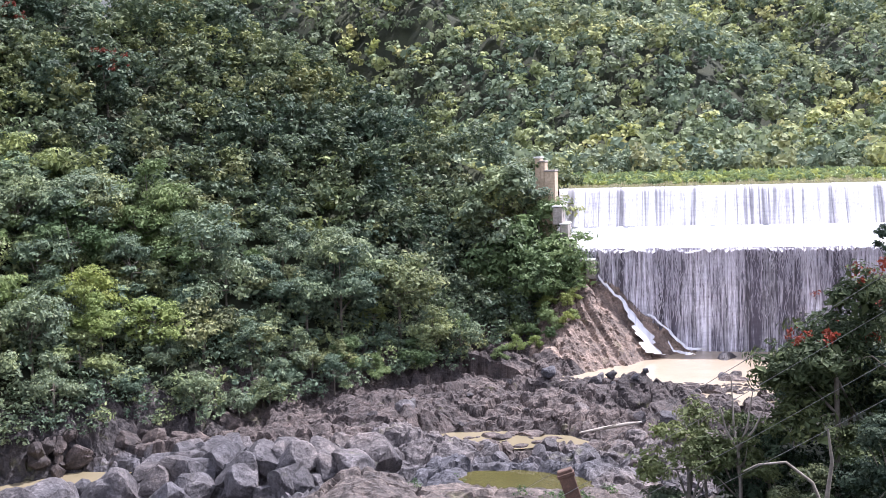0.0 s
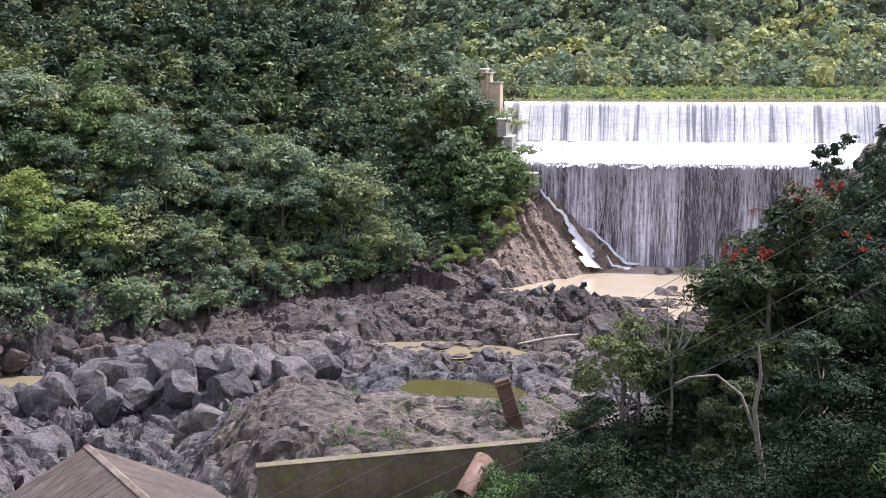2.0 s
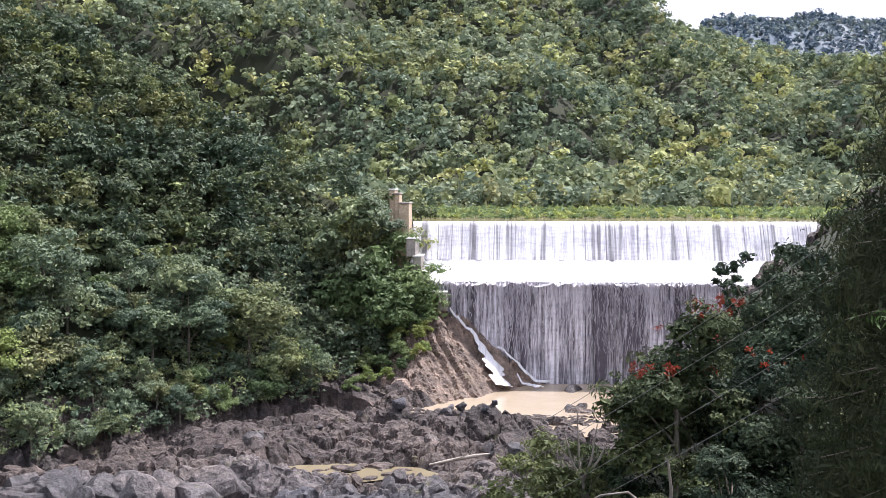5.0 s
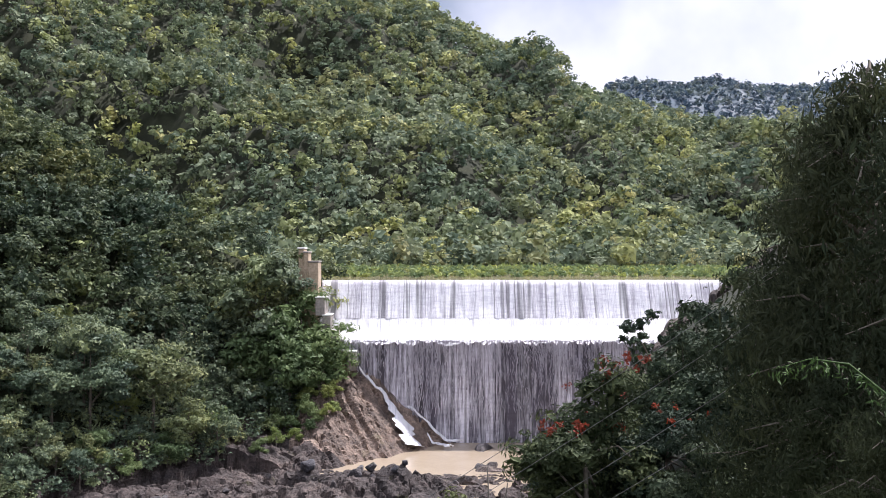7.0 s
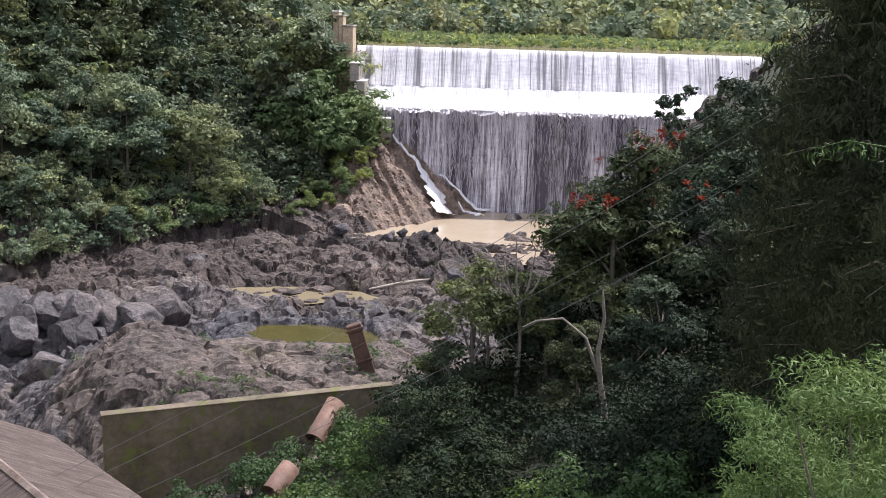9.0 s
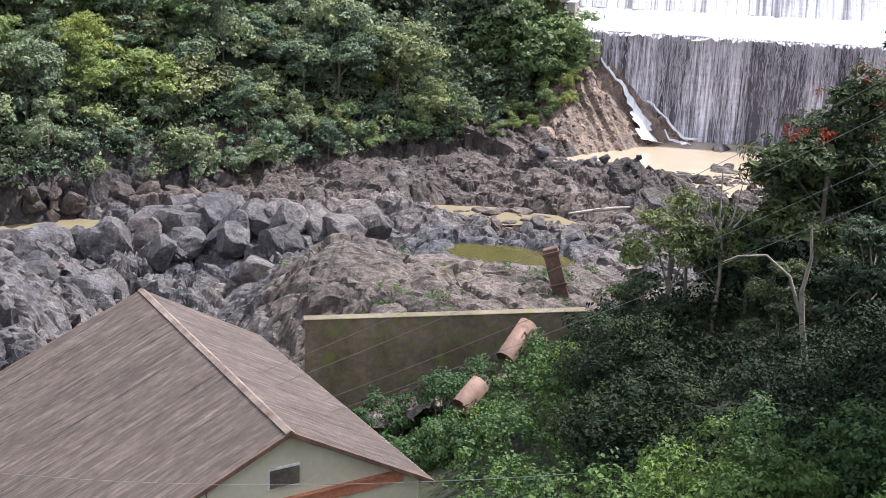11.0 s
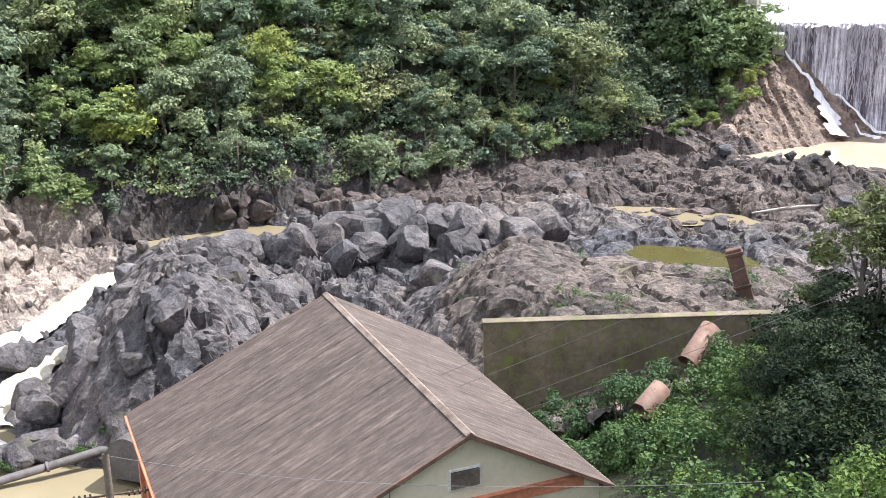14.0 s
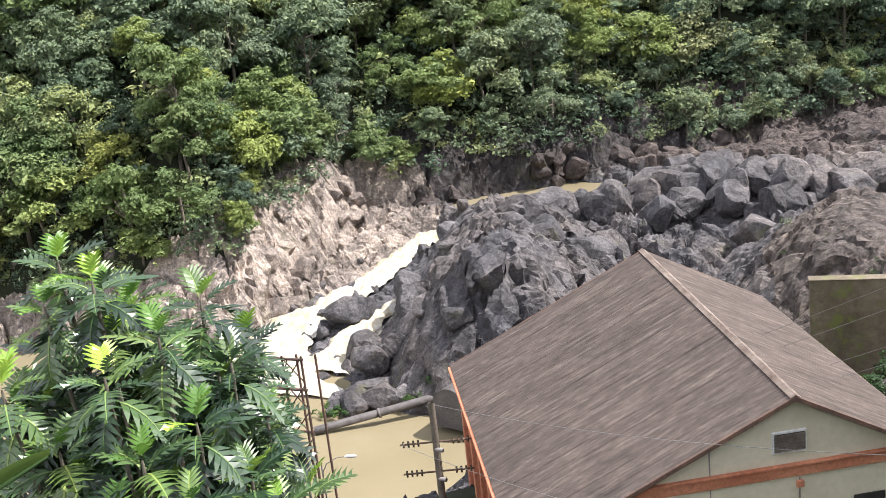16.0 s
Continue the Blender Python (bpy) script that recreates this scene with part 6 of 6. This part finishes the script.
for az, d, top, s in ((-8.6, 62.5, 16.6, 1.0), (-11.8, 59.5, 14.9, 1.1), (-5.5, 62.5, 16.2, 1.2), (-12.5, 53.5, 13.2, 1.2), (-16.5, 61, 12.2, 0.7), (-14.0, 60.0, 12.8, 0.9), (-18.2, 60.6, 12.4, 0.6), (-15.2, 57.0, 11.6, 0.9), (-9.5, 54.0, 14.2, 1.1)):
    g = np.random.default_rng(int(d * 100))
    x, y = at(az, d)
    z = ground_at(x, y) - 0.3
    lobes = [(g.normal() * 1.2 * s, g.normal() * 1.0 * s, (top - z) * (0.35 + 0.5 * g.random()), 1.1 * s) for _ in range(9)]
    p, dd, tuft = crown_points(g, lobes, 4200, 0.8)
    o = empty("vine_clump", (x, y, z), "mound of bright green climbing vines", "vines", "vines over the pipes")
    part("foliage", quads_mesh("foliage", leaf_quads(g, p, dd, 0.17, 0.75), LEAF_VINE, tuft), None, o)
    part("stem", tubes("stem", [([(0, 0, 0), (l[0] * 0.6, l[1] * 0.6, l[2] * 0.5), l[:3]], [0.06, 0.04, 0.02]) for l in lobes], BARK, 5), None, o)

# arched and bare pale trunks
arch = empty("bare_trunk", Matrix.Translation((*at(7.3, 50.0), 22.0)) @ Matrix.Diagonal((0.86, 0.86, 0.80, 1)), "pale leafless trunk with one bough arched over", "tree")
part("trunk", tubes("trunk", [([(0.35, 0, -2.6), (0.15, 0, 0), (-0.15, 0, 1.6), (-0.4, 0, 3.6), (-0.15, 0, 5.6), (-0.35, 0, 7.4)], [0.19, 0.17, 0.15, 0.12, 0.09, 0.05])], BARK_PALE, 8), None, arch)
part("bough", tubes("bough", [([(-0.3, 0, 2.2), (-1.1, 0, 4.4), (-2.4, 0, 5.5), (-3.8, 0, 5.3), (-4.5, 0, 4.9)], [0.10, 0.085, 0.075, 0.06, 0.03])], BARK_PALE, 7), None, arch)
for az, d, h in ((2.6, 60, 8.0), (0.9, 61.5, 7.0)):
    x, y = at(az, d)
    o = empty("bare_trunk", (x, y, ground_at(x, y)), "slim pale trunk forking into bare branches", "tree")
    part("trunk", tubes("trunk", [([(0, 0, -1), (0.15, 0, h * 0.4), (0, 0, h * 0.7)], [0.12, 0.10, 0.08])], BARK_PALE, 7), None, o)
    for k, (dx, dz) in enumerate(((-1.0, 1.0), (0.8, 1.05), (-0.3, 1.15), (1.5, 0.95))):
        part("branch", tubes("branch", [([(0, 0, h * 0.66), (dx * 0.6, 0.1 * k, h * 0.8), (dx, 0.2 * k, h * dz)], [0.08, 0.06, 0.025])], BARK_PALE, 6), None, o)
x, y = at(14.6, 40)
o = empty("dead_shrub", (x, y, ground_at(x, y)), "bare pale dead shrub among the vines", "shrub")
g = np.random.default_rng(5)
part("stem", tubes("stem", [([(0, 0, 0), (0.3, 0, 2.2), (-0.1, 0, 4.6)], [0.07, 0.05, 0.02])], BARK_PALE, 6), None, o)
for k in range(11):
    z0, a = 1.2 + 0.3 * k, g.uniform(0, 6.28)
    part("twig", tubes("twig", [([(0.1, 0, z0), (0.1 + 0.6 * math.cos(a), 0.5 * math.sin(a), z0 + 0.7), (0.1 + 0.9 * math.cos(a), 0.8 * math.sin(a), z0 + 1.3)], [0.03, 0.02, 0.008])], BARK_PALE, 5), None, o)

# one long bamboo culm arching out of the dark needle trees
culm = empty("bamboo_culm", (*at(22.5, 24.0), ground_at(*at(22.5, 24.0))), "long yellow-green bamboo culm arching over", "bamboo")
o = culm.location
path = [Vector((*at(a, 24.0), 40 + 24.0 * math.tan(radians(e)))) - o for a, e in ((25.6, -16.5), (24.6, -11.0), (23.2, -8.6), (21.8, -6.9), (20.2, -5.6), (18.4, -5.4), (16.6, -6.0))]
part("stem", tubes("stem", [([Vector((1.2, 0, 0))] + path, [0.05, 0.04, 0.035, 0.03, 0.025, 0.02, 0.012, 0.005])], LEAF_BAMBOO, 6), None, culm)
g = np.random.default_rng(31)
c, nn = [], []
for i in range(2, 6):
    for k in range(46):
        p = path[i].lerp(path[i + 1], float(g.random()))
        c.append(p + Vector((g.normal() * 0.16, g.normal() * 0.16, -abs(g.normal()) * 0.16)))
c = np.array(c)
part("foliage", quads_mesh("foliage", leaf_quads(g, c, g.normal(size=c.shape), 0.2, 0.18, 0.4), LEAF_BAMBOO), None, culm)

# feathery bamboo-like bushes close by
for az, d, top, r in ((19.4, 14.0, 35.4, 1.3), (22.8, 13.0, 36.6, 1.6), (17.4, 15.0, 33.9, 1.0)):
    g = np.random.default_rng(int(az * 10))
    x, y = at(az, d)
    z = ground_at(x, y)
    lobes = [(g.normal() * r * 0.45, g.normal() * r * 0.45, (top - z) - 0.9 - 1.5 * g.random(), 0.75) for _ in range(16)]
    p, dd, tuft = crown_points(g, lobes, 17000, 0.9, 0.6)
    o = empty("feathery_bush", (x, y, z), "sunlit feathery bright green bush", "bush", "bushes by the viewpoint")
    part("foliage", quads_mesh("foliage", leaf_quads(g, p, dd + g.normal(size=dd.shape) * 0.8, 0.13, 0.15), LEAF_BAMBOO, tuft), None, o)
    part("stem", tubes("stem", [([(0, 0, 0), (l[0] * 0.4, l[1] * 0.4, l[2] * 0.6), l[:3]], [0.05, 0.035, 0.01]) for l in lobes], BARK, 5), None, o)

# ---- breadfruit tree by the viewpoint ----


def breadfruit_leaf(seed):
    """A deeply cut leaf: a midrib with long pointed lobes, folded and drooping."""
    r = random.Random(seed)
    V, Fc = [], []
    L = 1.0

    def spine(t):
        return Vector((L * t, 0, 0.10 * math.sin(2.2 * t) - 0.38 * t * t))
    for i in range(10):
        a, b = spine(i / 10), spine((i + 1) / 10)
        w = 0.022 * (1 - i / 12)
        k = len(V)
        V += [a + Vector((0, -w, 0.012)), a + Vector((0, w, 0.012)), b + Vector((0, w * 0.9, 0.012)), b + Vector((0, -w * 0.9, 0.012))]
        Fc.append((k, k + 1, k + 2, k + 3))
    for i in range(6):
        t = 0.15 + i * 0.142
        reach = 0.41 * math.sin(math.pi * (0.16 + 0.80 * t)) ** 0.8 * r.uniform(0.9, 1.1)
        for side in (-1, 1):
            a, b = spine(t - 0.072), spine(t + 0.068)
            fwd = 0.35 + 0.3 * t
            tip = spine(min(1.0, t)) + Vector((fwd * reach * 1.5, side * reach, 0.10 * reach - 0.5 * reach * reach))
            c = spine(t).lerp(tip, 0.5)
            m1, m2 = c + Vector((-0.064, 0, 0.03)), c + Vector((0.056, 0, 0.03))
            k = len(V)
            V += [a, m1, m2, b, tip]
            Fc.append((k, k + 1, k + 2, k + 3) if side < 0 else (k + 3, k + 2, k + 1, k))
            V.append(tip + Vector((0.012, 0, 0)))
            Fc.append((k + 1, k + 4, k + 5, k + 2) if side < 0 else (k + 2, k + 5, k + 4, k + 1))
    return [tuple(v) for v in V], Fc


bread = empty("breadfruit_tree", (*at(-55.5, 9.0), ground_at(*at(-55.5, 9.0))), "glossy breadfruit tree with large deeply cut leaves", "tree")
bz = ground_at(*at(-55.5, 9.0))
BX, BY = at(-55.5, 9.0)
LEAVES, YOUNG = [], []
for i in range(8):
    me = mesh_arrays("leaf", *breadfruit_leaf(i), LEAF_BREAD if i < 5 else LEAF_YOUNG, False)
    me.materials.append(LEAF_RIB)
    for k in range(10):
        me.polygons[k].material_index = 1
    (LEAVES if i < 5 else YOUNG).append(me)
g = random.Random(4)
tips = []
FRONT = ((-57.2, -16.2, 8.6), (-58.6, -15.0, 9.2), (-52.0, -18.2, 8.8), (-54.5, -19.6, 8.2), (-51.0, -21.6, 8.4), (-49.6, -24.6, 8.5), (-62.6, -20.4, 8.2), (-57.6, -21.0, 7.8), (-60.6, -24.0, 8.0), (-53.4, -24.2, 7.6), (-56.6, -25.4, 7.4), (-51.0, -27.4, 7.6), (-60.0, -19.0, 9.4), (-55.6, -17.6, 9.6), (-54.6, -28.2, 7.0), (-58.8, -28.0, 7.2), (-49.8, -29.4, 7.6), (-63.5, -26.0, 8.2), (-62.0, -29.5, 7.6), (-52.4, -31.5, 7.0), (-57.0, -31.5, 7.0), (-47.9, -28.6, 8.2), (-56.0, -22.5, 9.2), (-53.0, -21.4, 9.4), (-59.5, -26.0, 9.0), (-61.2, -22.2, 9.4), (-55.2, -26.8, 8.6), (-50.6, -25.6, 9.4), (-58.0, -23.4, 8.8), (-52.8, -28.8, 8.4))
BACK = [(-63 + 13.0 * g.random(), -20.5 - 11.5 * g.random(), g.uniform(8.8, 10.4)) for _ in range(84)] + [(-60.5 + 6 * g.random(), -16.5 - 6 * g.random(), g.uniform(8.8, 9.6)) for _ in range(9)] + [(-52.6 + 2.6 * g.random(), -19.5 - 8 * g.random(), g.uniform(8.6, 9.4)) for _ in range(8)]
for az, el, d in list(FRONT) + BACK:
    hx, hy = at(az, d)
    tips.append(Vector((hx - BX, hy - BY, 40 + d * math.tan(radians(el)) - bz)))
part("trunk", tubes("trunk", [([(0, 0, -1), (0.1, 0, 0.8), (0, 0.1, 1.8)], [0.2, 0.16, 0.13])], BARK_PALE, 9), None, bread)
for tip in tips:
    base = Vector((0, 0.1, 1.3 + 0.3 * g.random()))
    mid = base.lerp(tip, 0.6) + Vector((0, 0, -0.25))
    br = part("branch", tubes("branch", [([base, mid, tip - Vector((0, 0, 0.12)), tip], [0.04, 0.026, 0.016, 0.008])], BARK, 6), None, bread)
    for k in range(11):
        a = k * 2.4 + g.uniform(-0.3, 0.3)
        q = k / 11
        tilt = 60 - 118 * q + g.uniform(-12, 12)
        size = (0.24 + 0.19 * min(1, q * 1.5)) * g.uniform(0.85, 1.15)
        leaf = part("leaf", YOUNG[g.randrange(3)] if k < 3 and g.random() < 0.6 else LEAVES[g.randrange(5)], None, br)
        leaf.matrix_local = Matrix.Translation(tip - Vector((0, 0, 0.22 * q))) @ Matrix.Rotation(a, 4, "Z") @ Matrix.Rotation(radians(-tilt), 4, "Y") @ Matrix.Translation((0.05, 0, 0)) @ Matrix.Diagonal((size, size, size, 1))
frond = empty("banana_leaf", (*at(-67.5, 6.4), 0), "broad torn green banana leaf by the viewpoint", "plant")
x0, y0 = frond.location.x, frond.location.y
a, b = Vector((0, 0, 36.9)), Vector((*at(-61.2, 6.4), 37.14)) - Vector((x0, y0, 0))
V, Fc = [], []
for i in range(9):
    p = a.lerp(b, i / 8) + Vector((0, 0, 0.04 * math.sin(math.pi * i / 8)))
    w = 0.075 * (1 - (i / 8) ** 6 * 0.3)
    V += [p + Vector((0.02, 0.02, w)), p, p + Vector((-0.05, -0.03, -w * 0.7))]
    if i:
        k = 3 * i
        Fc += [(k - 3, k - 2, k + 1, k), (k - 2, k - 1, k + 2, k + 1)]
part("blade", mesh_arrays("blade", V, Fc, LEAF_BAMBOO, True), None, frond)
part("stalk", tubes("stalk", [([(a.x, a.y, ground_at(x0, y0) - 0.2), a, b], [0.05, 0.03, 0.012])], LEAF_VINE, 6), None, frond)

# ---- far bank: flowering trees, white house, grass tufts ----
for az, d, el in ((-28.9, 188, 6.5), (-33.5, 190, 1.5)):
    x, y = at(az, d)
    z = float(land(np.array([x]), np.array([y]))[0][0])
    plant(tree_proto("t", 80 + int(d), 11.0, 3.6, 12, 1.6, 1800, 0.6, LEAF_HILL, BARK, 0.6, 0.18, 0.35, 90), (x, y, z), 0.3, 1.0, "flowering tulip tree with orange blossom on the wooded bank", "tree", "", "tulip_tree")
hx, hy = at(-28.9, 230)
hill_house = empty("hilltop_house", pose(hx, hy, 74.6, 0, 0, 28), "small white two-storey house high among trees", "house")
part("wall", block((-3.9, -3, -9), (3.9, 3, 4.6), bevel=0.05), WHITE_PAINT, hill_house)
part("roof", block((-4.2, -3.5, 4.6), (4.2, 3.4, 4.95), bevel=0.08), CORAL, hill_house, "reddish flat roof slab")
part("balcony", block((-4.0, -3.9, 1.6), (4.0, -3, 1.8), bevel=0.03), WHITE_PAINT, hill_house)
for x in (-2.8, -0.9, 1.0, 2.9):
    for z in (-0.6, 2.4):
        w = part("window", block((x - 0.65, -3.06, z), (x + 0.65, -2.97, z + 1.4), bevel=0.01), DARK, hill_house, "dark window")
        part("sill", block((x - 0.75, -3.15, z - 0.12), (x + 0.75, -2.98, z), bevel=0.01), WHITE_PAINT, w)
X, Y, rng = scatter(0.7, 21, -30, -6, 70, 100)
n_ = fbm(X / 4, Y / 4, 3, 23)
ok = (n_ > 0.685) & (along(NEAR, X, Y)[0] > 1)
X, Y = X[ok], Y[ok]
forest("rock_grass", X, Y, bed_surface(X, Y) - 0.1, rng, 26, 0.24, 0.35, (0.6, 1.2), LEAF_VINE, "tufts of grass rooted in the rock slab", 0.2)
# green tufts among the rocks by the river pipe
for x, y, z, s in ((-61.4, 59.0, 0.2, 0.7), (-60.4, 59.4, 0.3, 0.6), (-54.9, 63.4, 1.0, 0.8), (-54.6, 65.0, 2.2, 1.1), (-55.6, 66.2, 2.4, 0.9)):
    g = np.random.default_rng(int(-x * 100))
    lobes = [(g.normal() * 0.6 * s, g.normal() * 0.6 * s, (0.2 + 0.5 * g.random()) * s, 0.55 * s) for _ in range(7)]
    p, dd, tuft = crown_points(g, lobes, 900, 0.8)
    o = empty("shrub", (x, y, z), "small green shrub rooted among river rocks", "shrub", "shrubs by the pipe")
    part("foliage", quads_mesh("foliage", leaf_quads(g, p, dd, 0.16, 0.5), LEAF_VINE, tuft), None, o)
    part("stem", tubes("stem", [([(0, 0, -0.5), (l[0] * 0.5, l[1] * 0.5, l[2] * 0.5), l[:3]], [0.03, 0.02, 0.01]) for l in lobes], BARK, 5), None, o)
